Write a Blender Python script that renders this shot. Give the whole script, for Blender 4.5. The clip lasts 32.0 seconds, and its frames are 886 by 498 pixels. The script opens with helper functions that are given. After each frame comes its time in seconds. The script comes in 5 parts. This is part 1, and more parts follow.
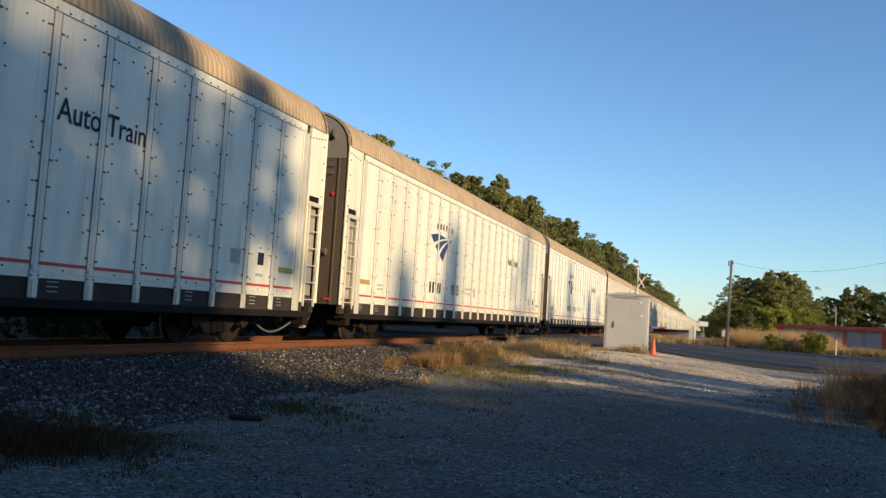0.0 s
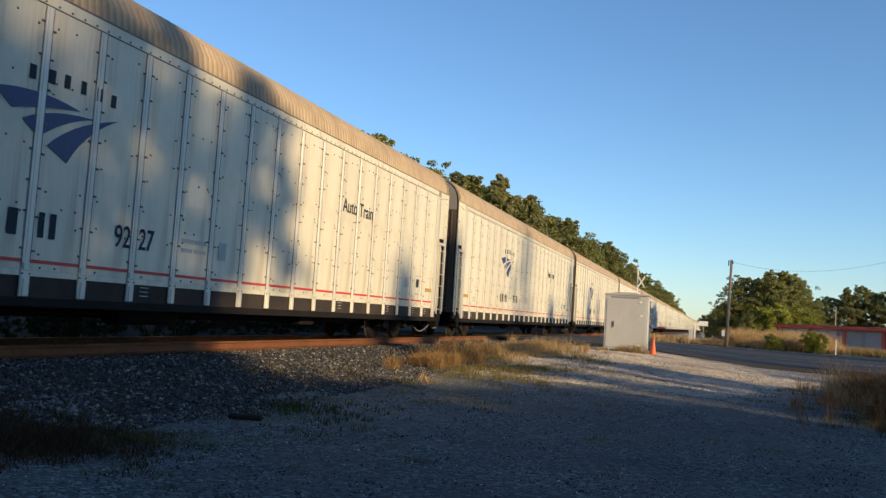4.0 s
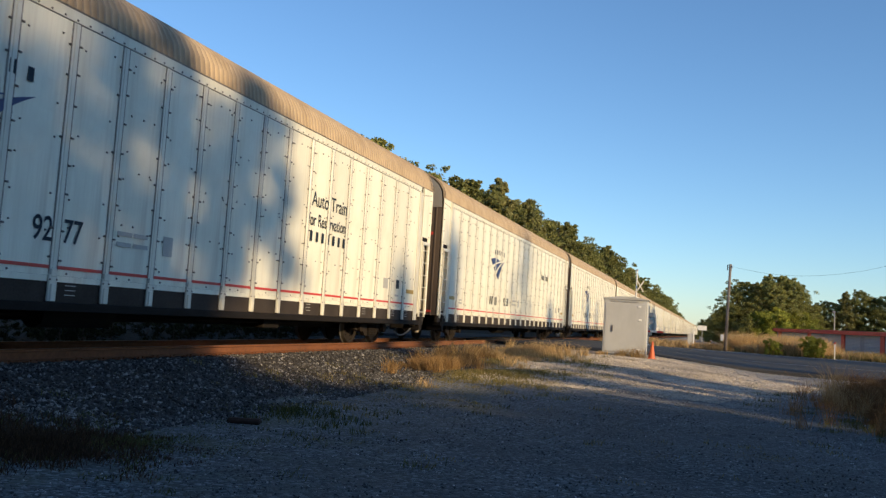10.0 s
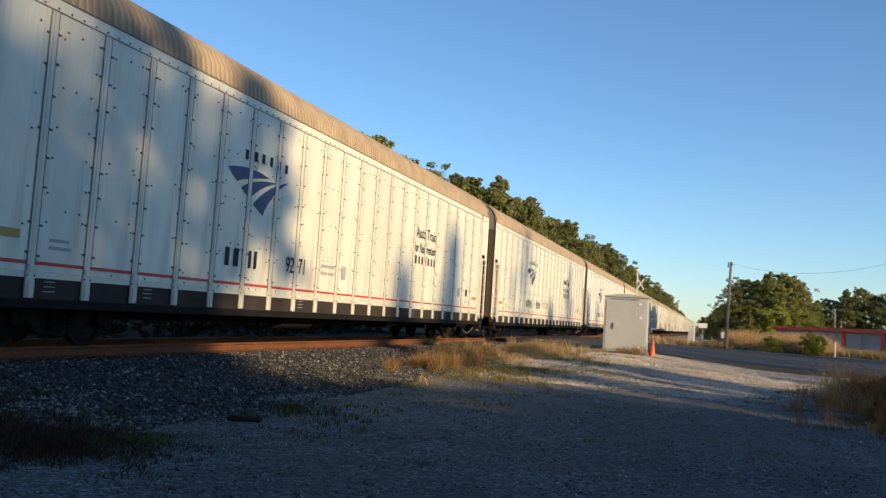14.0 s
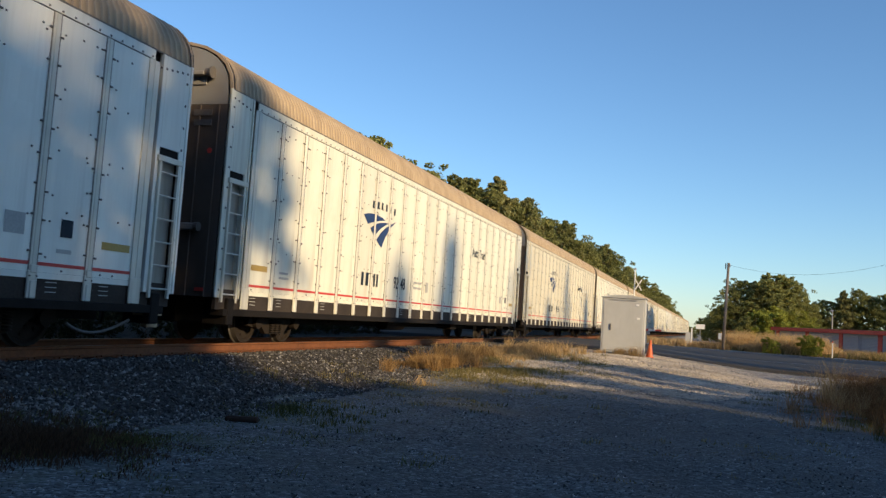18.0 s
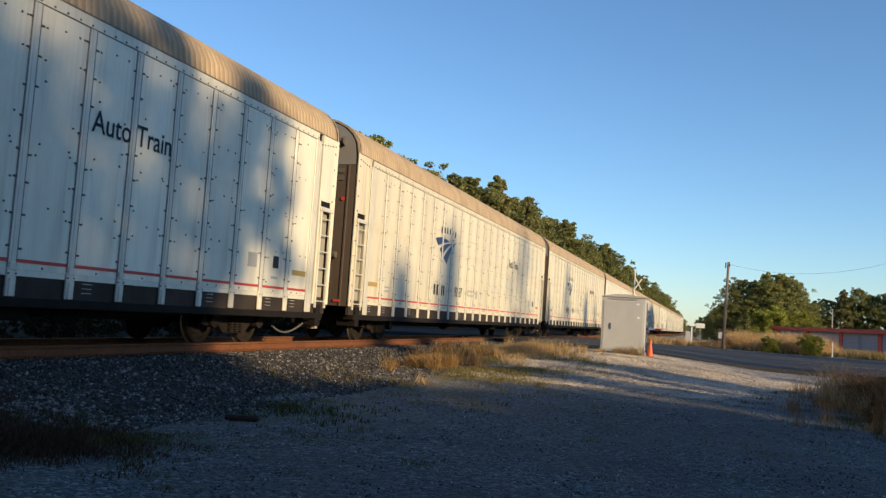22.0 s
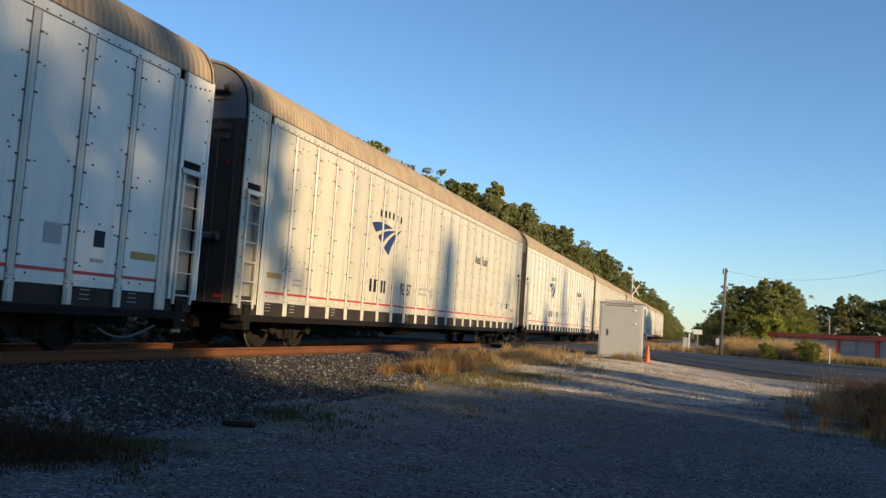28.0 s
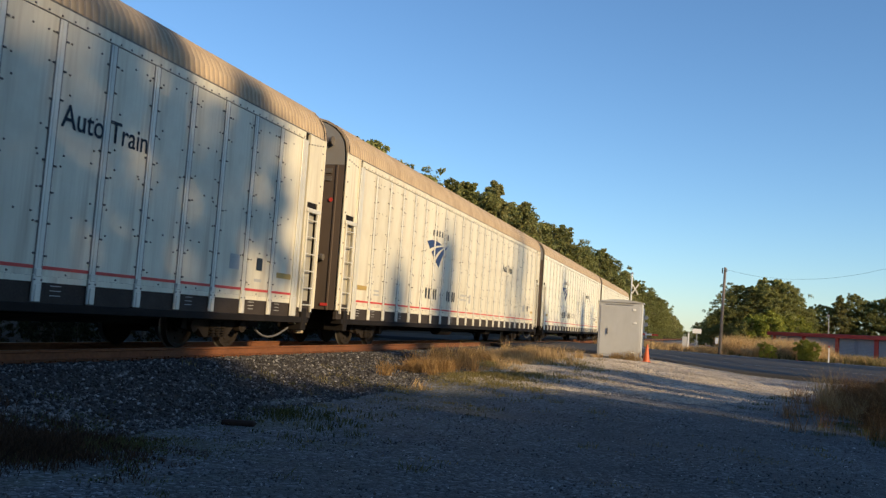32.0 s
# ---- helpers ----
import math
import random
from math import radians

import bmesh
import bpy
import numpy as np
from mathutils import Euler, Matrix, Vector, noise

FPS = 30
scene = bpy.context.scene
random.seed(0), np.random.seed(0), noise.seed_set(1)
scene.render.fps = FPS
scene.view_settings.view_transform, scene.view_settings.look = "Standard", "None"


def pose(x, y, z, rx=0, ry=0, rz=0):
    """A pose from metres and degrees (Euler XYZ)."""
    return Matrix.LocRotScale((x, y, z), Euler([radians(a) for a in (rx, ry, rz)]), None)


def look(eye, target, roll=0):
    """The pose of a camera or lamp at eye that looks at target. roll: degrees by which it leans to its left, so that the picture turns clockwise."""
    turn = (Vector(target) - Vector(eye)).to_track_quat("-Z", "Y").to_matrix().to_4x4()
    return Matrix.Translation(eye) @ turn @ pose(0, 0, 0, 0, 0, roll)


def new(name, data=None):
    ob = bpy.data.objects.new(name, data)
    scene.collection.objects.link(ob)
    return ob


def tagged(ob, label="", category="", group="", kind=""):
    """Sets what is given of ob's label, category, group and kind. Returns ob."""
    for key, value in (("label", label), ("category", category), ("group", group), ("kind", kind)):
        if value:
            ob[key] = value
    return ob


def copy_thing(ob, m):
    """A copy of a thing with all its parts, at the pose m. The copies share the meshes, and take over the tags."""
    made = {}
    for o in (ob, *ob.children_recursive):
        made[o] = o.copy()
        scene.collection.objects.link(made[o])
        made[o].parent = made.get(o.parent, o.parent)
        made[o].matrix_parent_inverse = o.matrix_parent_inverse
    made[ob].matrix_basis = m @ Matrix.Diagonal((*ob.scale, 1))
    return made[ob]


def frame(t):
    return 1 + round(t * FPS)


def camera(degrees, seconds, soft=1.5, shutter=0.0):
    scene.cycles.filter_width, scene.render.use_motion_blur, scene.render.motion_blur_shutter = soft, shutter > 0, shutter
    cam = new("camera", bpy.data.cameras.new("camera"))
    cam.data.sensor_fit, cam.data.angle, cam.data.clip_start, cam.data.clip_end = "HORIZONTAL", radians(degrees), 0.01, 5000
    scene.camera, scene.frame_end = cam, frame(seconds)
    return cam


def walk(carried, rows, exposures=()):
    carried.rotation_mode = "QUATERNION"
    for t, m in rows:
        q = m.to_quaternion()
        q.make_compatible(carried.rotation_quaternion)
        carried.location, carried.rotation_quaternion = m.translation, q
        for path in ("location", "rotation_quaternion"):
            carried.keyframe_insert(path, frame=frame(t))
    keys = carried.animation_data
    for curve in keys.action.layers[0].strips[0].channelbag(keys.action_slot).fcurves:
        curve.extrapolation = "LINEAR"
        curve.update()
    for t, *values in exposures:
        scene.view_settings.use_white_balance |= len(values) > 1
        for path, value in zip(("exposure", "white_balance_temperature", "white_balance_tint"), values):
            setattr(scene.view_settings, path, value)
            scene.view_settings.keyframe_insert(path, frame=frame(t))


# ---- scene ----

EYE = Vector((0.0, 0.0, 1.5))
cam = camera(54.98, 32.0, soft=1.35, shutter=0.03)


def facing(tilt, yaw, roll):
    """The camera's pose from its tilt up, its turn to the left of the line of the track, and its lean, in degrees."""
    a, b = radians(tilt), radians(yaw)
    way = Vector((-math.sin(b) * math.cos(a), math.cos(b) * math.cos(a), math.sin(a)))
    return look(EYE, EYE + way, roll)


# seconds, tilt, yaw, lean of the hand-held camera
walk(cam, [(t, facing(a, b, c)) for t, a, b, c in (
(0, 4.386, 17.919, 3.599), (0.5, 4.416, 17.915, 3.581), (1, 4.446, 17.928, 3.526), (1.5, 4.485, 17.916, 3.604), (2, 4.453, 17.922, 3.6),
(2.5, 4.407, 17.931, 3.638), (3, 4.452, 17.927, 3.603), (3.5, 4.35, 17.928, 3.634), (5.5, 4.442, 17.888, 3.656), (6, 4.583, 17.886, 3.64),
(6.5, 4.522, 17.874, 3.723), (7, 4.551, 17.847, 3.672), (7.5, 4.57, 17.849, 3.792), (8, 4.608, 17.845, 3.68), (8.5, 4.66, 17.85, 3.724),
(9, 4.627, 17.852, 3.795), (9.5, 4.755, 17.849, 3.711), (10, 4.624, 17.859, 3.715), (10.5, 4.542, 17.884, 3.662), (11, 4.514, 17.882, 3.64),
(11.5, 4.413, 17.879, 3.677), (12, 4.512, 17.88, 3.604), (12.5, 4.434, 17.895, 3.669), (13, 4.494, 17.888, 3.681), (13.5, 4.412, 17.891, 3.734),
(14, 4.466, 17.883, 3.71), (14.5, 4.462, 17.866, 3.731), (16.5, 4.623, 17.792, 3.696), (17, 4.456, 17.779, 3.668), (17.5, 4.418, 17.772, 3.761),
(18, 4.521, 17.737, 3.783), (18.5, 4.579, 17.74, 3.784), (19, 4.636, 17.743, 3.786), (19.5, 4.677, 17.714, 3.75), (20, 4.649, 17.692, 3.822),
(20.5, 4.456, 17.791, 3.822), (21, 4.449, 17.782, 3.65), (21.5, 4.465, 17.734, 3.778), (22, 4.465, 17.734, 3.778), (22.5, 4.524, 17.734, 3.713),
(23, 4.583, 17.737, 3.733), (23.5, 4.637, 17.691, 3.821), (24, 4.693, 17.694, 3.827), (24.5, 4.745, 17.671, 3.877), (25, 4.755, 17.644, 3.826),
(25.5, 4.812, 17.647, 3.827), (27.5, 4.811, 17.617, 3.925), (28, 4.864, 17.602, 3.867), (28.5, 4.85, 17.602, 3.878), (29, 4.847, 17.604, 3.919),
(29.5, 4.702, 17.589, 3.875), (30, 4.817, 17.592, 3.822), (30.5, 4.813, 17.577, 3.841), (31, 4.825, 17.591, 3.894), (31.5, 4.805, 17.572, 3.974),
(32, 4.802, 17.554, 3.892))], exposures=[(0.0, 0.31, 5740, 7.5), (32.0, 0.31, 5740, 7.5)])

# ---- light ----
SUN_E, SUN_A = radians(16.0), radians(119.0)
TO_SUN = Vector((math.sin(SUN_A) * math.cos(SUN_E), math.cos(SUN_A) * math.cos(SUN_E), math.sin(SUN_E)))
world = bpy.data.worlds.new("evening_sky")
world.use_nodes = True
scene.world = world
sky = world.node_tree.nodes.new("ShaderNodeTexSky")
sky.sky_type, sky.sun_disc = "NISHITA", False
sky.sun_elevation, sky.sun_rotation = SUN_E, SUN_A
sky.air_density, sky.dust_density, sky.ozone_density = 1.0, 0.2, 3.2
back = world.node_tree.nodes["Background"]
back.inputs["Strength"].default_value = 0.13
world.node_tree.links.new(sky.outputs["Color"], back.inputs["Color"])
sun = new("sun", bpy.data.lights.new("sun", "SUN"))
sun.data.energy, sun.data.angle, sun.data.color = 4.6, radians(0.9), (1.0, 0.68, 0.33)
sun.matrix_world = look(TO_SUN * 300, (0, 0, 0))


# ---- materials ----
class Nodes:
    """A principled material and short ways to add nodes to it."""

    def __init__(self, name, rough=0.8, metal=0.0):
        self.m = bpy.data.materials.new(name)
        self.m.use_nodes = True
        self.t = self.m.node_tree
        self.b = self.t.nodes["Principled BSDF"]
        self.b.inputs["Roughness"].default_value, self.b.inputs["Metallic"].default_value = rough, metal
        self.geo = self.add("ShaderNodeTexCoord").outputs["Object"]

    def add(self, kind, **inputs):
        n = self.t.nodes.new(kind)
        for k, v in inputs.items():
            key = k.replace("_", " ")
            if hasattr(v, "is_linked"):
                self.t.links.new(v, n.inputs[key])
            else:
                n.inputs[key].default_value = v
        return n

    def noise(self, scale, detail=4.0, stretch=(1, 1, 1), world=False, rough=0.55):
        v = self.add("ShaderNodeNewGeometry").outputs["Position"] if world else self.geo
        mp = self.add("ShaderNodeMapping", Vector=v, Scale=stretch)
        return self.add("ShaderNodeTexNoise", Vector=mp.outputs[0], Scale=scale, Detail=detail, Roughness=rough).outputs["Fac"]

    def ramp(self, fac, *stops):
        r = self.t.nodes.new("ShaderNodeValToRGB")
        self.t.links.new(fac, r.inputs[0])
        while len(r.color_ramp.elements) < len(stops):
            r.color_ramp.elements.new(0.5)
        for e, (p, c) in zip(r.color_ramp.elements, stops):
            e.position, e.color = p, (*c, 1) if len(c) == 3 else c
        return r.outputs[0]

    def mix(self, fac, a, b, blend="MIX"):
        n = self.t.nodes.new("ShaderNodeMix")
        n.data_type, n.blend_type = "RGBA", blend
        for i, v in ((0, fac), (6, a), (7, b)):
            if hasattr(v, "is_linked"):
                self.t.links.new(v, n.inputs[i])
            else:
                n.inputs[i].default_value = (*v, 1) if isinstance(v, tuple) and len(v) == 3 else v
        return n.outputs[2]

    def math(self, op, a, b=0.0):
        n = self.t.nodes.new("ShaderNodeMath")
        n.operation = op
        for i, v in ((0, a), (1, b)):
            if hasattr(v, "is_linked"):
                self.t.links.new(v, n.inputs[i])
            else:
                n.inputs[i].default_value = v
        return n.outputs[0]

    def axis(self, i, world=False):
        v = self.add("ShaderNodeNewGeometry").outputs["Position"] if world else self.geo
        return self.add("ShaderNodeSeparateXYZ", Vector=v).outputs[i]

    def chance(self):
        return self.add("ShaderNodeObjectInfo").outputs["Random"]

    def island(self):
        return self.add("ShaderNodeNewGeometry").outputs["Random Per Island"]

    def done(self, colour, bump=None, strength=0.3, dist=0.02, rough=None):
        if hasattr(colour, "is_linked"):
            self.t.links.new(colour, self.b.inputs["Base Color"])
        else:
            self.b.inputs["Base Color"].default_value = (*colour, 1)
        if bump is not None:
            n = self.add("ShaderNodeBump", Height=bump, Strength=strength, Distance=dist)
            self.t.links.new(n.outputs[0], self.b.inputs["Normal"])
        if rough is not None:
            self.t.links.new(rough, self.b.inputs["Roughness"])
        return self.m


def painted(name, base, dirt, rough=0.45, amount=0.6, metal=0.0):
    """Weathered paint: vertical run-off streaks, blotches and dust, and a small change of tone from piece to piece."""
    n = Nodes(name, rough, metal)
    n.b.inputs["Specular IOR Level"].default_value = 0.30
    streak = n.noise(1.6, 4, (1.0, 3.5, 0.25), False)
    blotch = n.noise(1.1, 5, (1, 1, 1), False)
    s = n.ramp(streak, (0.46, (0, 0, 0)), (0.78, (1, 1, 1)))
    b = n.ramp(blotch, (0.45, (0, 0, 0)), (0.8, (1, 1, 1)))
    fine = n.ramp(n.noise(2.2, 5, (1.0, 11.0, 0.3), False, 0.65), (0.50, (0, 0, 0)), (0.74, (1, 1, 1)))
    s = n.math("MAXIMUM", s, n.math("MULTIPLY", fine, 0.55))
    f = n.math("MULTIPLY", n.math("MAXIMUM", s, n.math("MULTIPLY", b, 0.6)), amount)
    col = n.mix(f, base, dirt)
    tone = n.math("ADD", n.math("MULTIPLY", n.chance(), 0.14), 0.90)
    hsv = n.add("ShaderNodeHueSaturation", Color=col, Value=tone)
    return n.done(hsv.outputs[0], n.noise(38, 3), 0.12, 0.003, n.math("ADD", n.math("MULTIPLY", f, 0.3), rough))


def plain(name, colour, rough=0.7, metal=0.0, grain=30.0, spread=0.35, bump=0.2):
    """A surface of one colour with grain, larger patches and fine relief."""
    n = Nodes(name, rough, metal)
    if max(colour) < 0.06:
        n.b.inputs["Specular IOR Level"].default_value = 0.12
    fine, big = n.noise(grain, 5), n.noise(grain / 14, 3)
    both = n.math("ADD", n.math("MULTIPLY", fine, 0.5), n.math("MULTIPLY", big, 0.5))
    lo, hi = tuple(c * (1 - spread) for c in colour), tuple(min(1, c * (1 + spread)) for c in colour)
    return n.done(n.ramp(both, (0.3, lo), (0.7, hi)), fine, bump, 0.01)


M_WHITE = painted("car_white_paint", (0.845, 0.83, 0.70), (0.46, 0.40, 0.30), 0.42, 0.52)
M_CREAM = painted("car_white_paint_dusty", (0.73, 0.69, 0.545), (0.38, 0.30, 0.20), 0.48, 0.62)
M_CHALK = painted("car_white_paint_chalky", (0.89, 0.885, 0.80), (0.56, 0.53, 0.45), 0.36, 0.36)
M_RIB = painted("car_rib_metal", (0.69, 0.675, 0.59), (0.26, 0.22, 0.17), 0.34, 0.6, 0.10)


def roof_metal():
    """Tan weathered sheet; its corrugation, which repeats every 0.16 m, is coloured darker in the valleys."""
    n = Nodes("car_roof_galvanised", 0.62)
    n.b.inputs["Specular IOR Level"].default_value = 0.2
    old = n.ramp(n.noise(1.3, 5, (1, 1.6, 1)), (0.42, (0, 0, 0)), (0.75, (1, 1, 1)))
    c = n.mix(n.math("MULTIPLY", old, 0.55), (0.62, 0.495, 0.34), (0.30, 0.225, 0.155))
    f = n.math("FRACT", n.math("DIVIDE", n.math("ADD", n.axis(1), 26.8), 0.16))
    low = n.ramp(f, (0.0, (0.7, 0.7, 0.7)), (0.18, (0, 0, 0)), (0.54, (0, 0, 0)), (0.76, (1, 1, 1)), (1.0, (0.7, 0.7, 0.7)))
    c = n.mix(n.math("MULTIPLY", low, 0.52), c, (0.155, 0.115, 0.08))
    return n.done(c, n.noise(30, 3), 0.15, 0.004)


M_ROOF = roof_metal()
M_SILL = plain("sill_brown", (0.050, 0.041, 0.035), 0.7)
M_UNDER = plain("underframe_black", (0.015, 0.013, 0.012), 0.75)
M_BOLT = plain("bolt_dark", (0.125, 0.112, 0.10), 0.6)
# dark lines beside the posts, and the roof lip's painted shadow line
M_EDGE_LINE = plain("dark_edge_line", (0.20, 0.185, 0.165), 0.7)
M_DOOR = painted("end_door_grime", (0.115, 0.088, 0.070), (0.060, 0.047, 0.038), 0.7, 0.7)
# ladder recess: its shade put into a darker paint, with grime streaks
M_RECESS = painted("ladder_recess_shade_grime", (0.40, 0.385, 0.33), (0.20, 0.165, 0.12), 0.6, 0.75)
M_CAP = plain("roof_band_black", (0.045, 0.038, 0.034), 0.7)
M_ARCH = painted("end_arch_paint", (0.25, 0.25, 0.245), (0.25, 0.20, 0.16), 0.5, 0.8)
M_RED = plain("red_stripe", (0.55, 0.05, 0.04), 0.5, spread=0.15)
M_BLUE = plain("logo_blue", (0.016, 0.035, 0.13), 0.45, spread=0.2)
M_INK = plain("lettering_ink", (0.02, 0.03, 0.045), 0.5, spread=0.2)
M_GREY = plain("pale_grey_marks", (0.42, 0.42, 0.40), 0.6, spread=0.2)
M_YELLOW = plain("yellow_plate", (0.42, 0.29, 0.07), 0.5, spread=0.15)
M_HOSE = plain("grey_rubber_hose", (0.12, 0.115, 0.11), 0.6)
M_TAN = plain("dusty_tan_paint", (0.42, 0.33, 0.20), 0.7)
M_STEEL = plain("truck_steel", (0.026, 0.021, 0.018), 0.75, 0.1)
M_TREAD = plain("bright_tread", (0.22, 0.20, 0.18), 0.45, 0.8, spread=0.15)
M_RUST = plain("rail_rust", (0.165, 0.062, 0.022), 0.8, 0.0, 14, 0.4)
M_RAILTOP = plain("rail_head_polished", (0.34, 0.28, 0.23), 0.40, 0.85, 20, 0.2)
M_TIE = plain("tie_wood", (0.085, 0.05, 0.032), 0.9, 0, 9, 0.5, 0.5)
M_BLOCK = plain("old_tie_timber", (0.04, 0.026, 0.02), 0.95, 0, 12, 0.5, 0.5)
M_WOOD = plain("pole_wood", (0.22, 0.18, 0.145), 0.9, 0, 12, 0.4, 0.5)
M_BARK = plain("pine_bark", (0.10, 0.072, 0.05), 0.95, 0, 8, 0.5, 0.7)
M_CASE = painted("cabinet_aluminium", (0.50, 0.51, 0.51), (0.32, 0.31, 0.285), 0.4, 0.6)
M_CONE = plain("cone_orange", (0.60, 0.12, 0.03), 0.5, spread=0.15)
M_SIGNW = plain("sign_white", (0.75, 0.75, 0.73), 0.5, spread=0.08)
M_BOARD = plain("weathered_board", (0.42, 0.41, 0.38), 0.6, spread=0.2)
M_GALV = plain("galvanised_post", (0.42, 0.42, 0.41), 0.4, 0.6, spread=0.2)
M_REDROOF = plain("red_fascia", (0.48, 0.045, 0.035), 0.5, 0, 5, 0.2)
M_WALLG = plain("store_wall_grey", (0.26, 0.27, 0.30), 0.7, 0, 4, 0.15)
M_ROLL = plain("roll_door_grey", (0.30, 0.31, 0.34), 0.55, 0, 4, 0.12)
M_WIRE = plain("wire_black", (0.02, 0.02, 0.02), 0.6)
M_LINE = plain("road_line_white", (0.42, 0.41, 0.38), 0.7, 0, 3, 0.25)


def foliage(name, dark, light):
    n = Nodes(name, 0.75)
    n.b.inputs["Specular IOR Level"].default_value = 0.2
    c = n.ramp(n.island(), (0.0, dark), (0.65, tuple((a + b) / 2 for a, b in zip(dark, light))), (1.0, light))
    tone = n.math("ADD", n.math("MULTIPLY", n.chance(), 0.5), 0.75)
    hsv = n.add("ShaderNodeHueSaturation", Color=c, Value=tone)
    n.t.links.new(hsv.outputs[0], n.b.inputs["Base Color"])
    thin = n.add("ShaderNodeBsdfTranslucent", Color=hsv.outputs[0])
    mix = n.t.nodes.new("ShaderNodeMixShader")
    mix.inputs[0].default_value = 0.38
    out = n.t.nodes["Material Output"]
    n.t.links.new(n.b.outputs[0], mix.inputs[1])
    n.t.links.new(thin.outputs[0], mix.inputs[2])
    n.t.links.new(mix.outputs[0], out.inputs[0])
    return n.m


M_PINE = foliage("pine_needles", (0.18, 0.18, 0.068), (0.44, 0.42, 0.17))
M_OAK = foliage("oak_leaves", (0.125, 0.14, 0.046), (0.37, 0.365, 0.12))
M_LIME = foliage("bright_leaves", (0.15, 0.18, 0.028), (0.44, 0.44, 0.08))
M_STRAW = foliage("dry_grass", (0.32, 0.22, 0.095), (0.68, 0.49, 0.24))
M_GRASS = foliage("green_grass", (0.045, 0.055, 0.018), (0.15, 0.14, 0.05))
M_OLIVE = foliage("olive_grass", (0.09, 0.085, 0.028), (0.36, 0.29, 0.11))
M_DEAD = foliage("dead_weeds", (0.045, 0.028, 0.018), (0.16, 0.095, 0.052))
# leaf colour darkened to hold the shade seen under the wagons
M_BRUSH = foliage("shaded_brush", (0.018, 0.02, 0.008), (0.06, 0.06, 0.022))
M_AMBER = foliage("amber_weeds", (0.26, 0.155, 0.06), (0.56, 0.37, 0.155))
M_BROWN = foliage("brown_weeds", (0.10, 0.056, 0.023), (0.36, 0.20, 0.085))


def gravel(name, stone, earth, green):
    """Crushed stone in earth, with larger patches of dust and thin grass."""
    n = Nodes(name, 0.95)
    v = n.add("ShaderNodeTexVoronoi", Vector=n.geo, Scale=26.0)
    sep = n.add("ShaderNodeSeparateColor", Color=v.outputs["Color"]).outputs[0]
    pebble = n.ramp(sep, (0.0, tuple(c * 0.3 for c in stone)), (0.55, tuple(c * 0.85 for c in stone)), (0.86, tuple(c * 1.5 for c in stone)), (1.0, tuple(min(1, c * 2.5) for c in stone)))
    worn = n.add("ShaderNodeHueSaturation", Color=pebble, Value=n.math("ADD", n.math("MULTIPLY", n.noise(0.9, 7, (1.0, 0.35, 1), rough=0.7), 1.5), 0.25)).outputs[0]
    worn = n.add("ShaderNodeHueSaturation", Color=worn, Value=n.math("ADD", n.math("MULTIPLY", n.noise(0.22, 4, (0.6, 1.0, 1)), 1.7), 0.15)).outputs[0]
    patch = n.ramp(n.noise(0.55, 6), (0.42, (0, 0, 0)), (0.66, (1, 1, 1)))
    c = n.mix(n.math("MULTIPLY", patch, 0.55), worn, earth)
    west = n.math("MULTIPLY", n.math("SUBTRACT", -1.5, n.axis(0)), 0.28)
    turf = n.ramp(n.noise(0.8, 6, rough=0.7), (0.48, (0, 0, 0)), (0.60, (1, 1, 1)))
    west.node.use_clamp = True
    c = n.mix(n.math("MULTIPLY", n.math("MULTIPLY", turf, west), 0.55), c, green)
    # uneven light over the yard put into the colour, brighter to the west
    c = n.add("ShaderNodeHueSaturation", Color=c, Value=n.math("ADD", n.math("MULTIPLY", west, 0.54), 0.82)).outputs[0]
    # dark brown ground colour beyond the track
    far_dark = n.math("SUBTRACT", -12.6, n.axis(0))
    far_dark.node.use_clamp = True
    c = n.mix(far_dark, c, n.ramp(n.noise(3.0, 5), (0.35, (0.012, 0.010, 0.007)), (0.7, (0.032, 0.026, 0.017))))
    # paler limestone by the crossing; sunlit ground's brightness is put into its colour
    far = n.math("MULTIPLY", n.math("SUBTRACT", n.axis(1), 16.5), 0.15)
    far.node.use_clamp = True
    side = n.math("MULTIPLY", n.math("ADD", n.axis(0), 8.0), 0.5)
    side.node.use_clamp = True
    east = n.math("MULTIPLY", n.math("SUBTRACT", n.math("MULTIPLY", n.axis(1), 0.28), n.math("ADD", n.axis(0), 3.4)), 0.5)
    east.node.use_clamp = True
    side = n.math("MULTIPLY", side, east)
    lime_lit = n.mix(sep, (0.20, 0.178, 0.15), (0.58, 0.51, 0.425))
    c = n.mix(n.math("MULTIPLY", n.math("MULTIPLY", far, side), n.ramp(n.noise(1.3, 7, rough=0.7), (0.36, (0.12, 0.12, 0.12)), (0.56, (1, 1, 1)))), c, lime_lit)
    h = n.math("ADD", n.math("MULTIPLY", v.outputs["Distance"], -0.7), n.math("MULTIPLY", n.noise(5, 5), 0.8))
    return n.done(c, h, 0.7, 0.03)


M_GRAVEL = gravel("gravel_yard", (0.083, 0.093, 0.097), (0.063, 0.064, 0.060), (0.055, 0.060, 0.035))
M_BALLAST = plain("ballast_bed", (0.052, 0.047, 0.042), 0.95, 0, 22, 0.6, 0.9)


def stones():
    n = Nodes("ballast_stone", 0.9)
    c = n.ramp(n.island(), (0.0, (0.022, 0.020, 0.019)), (0.55, (0.056, 0.052, 0.050)), (0.87, (0.125, 0.12, 0.115)), (1.0, (0.31, 0.30, 0.285)))
    return n.done(c, n.noise(40, 3), 0.3, 0.01)


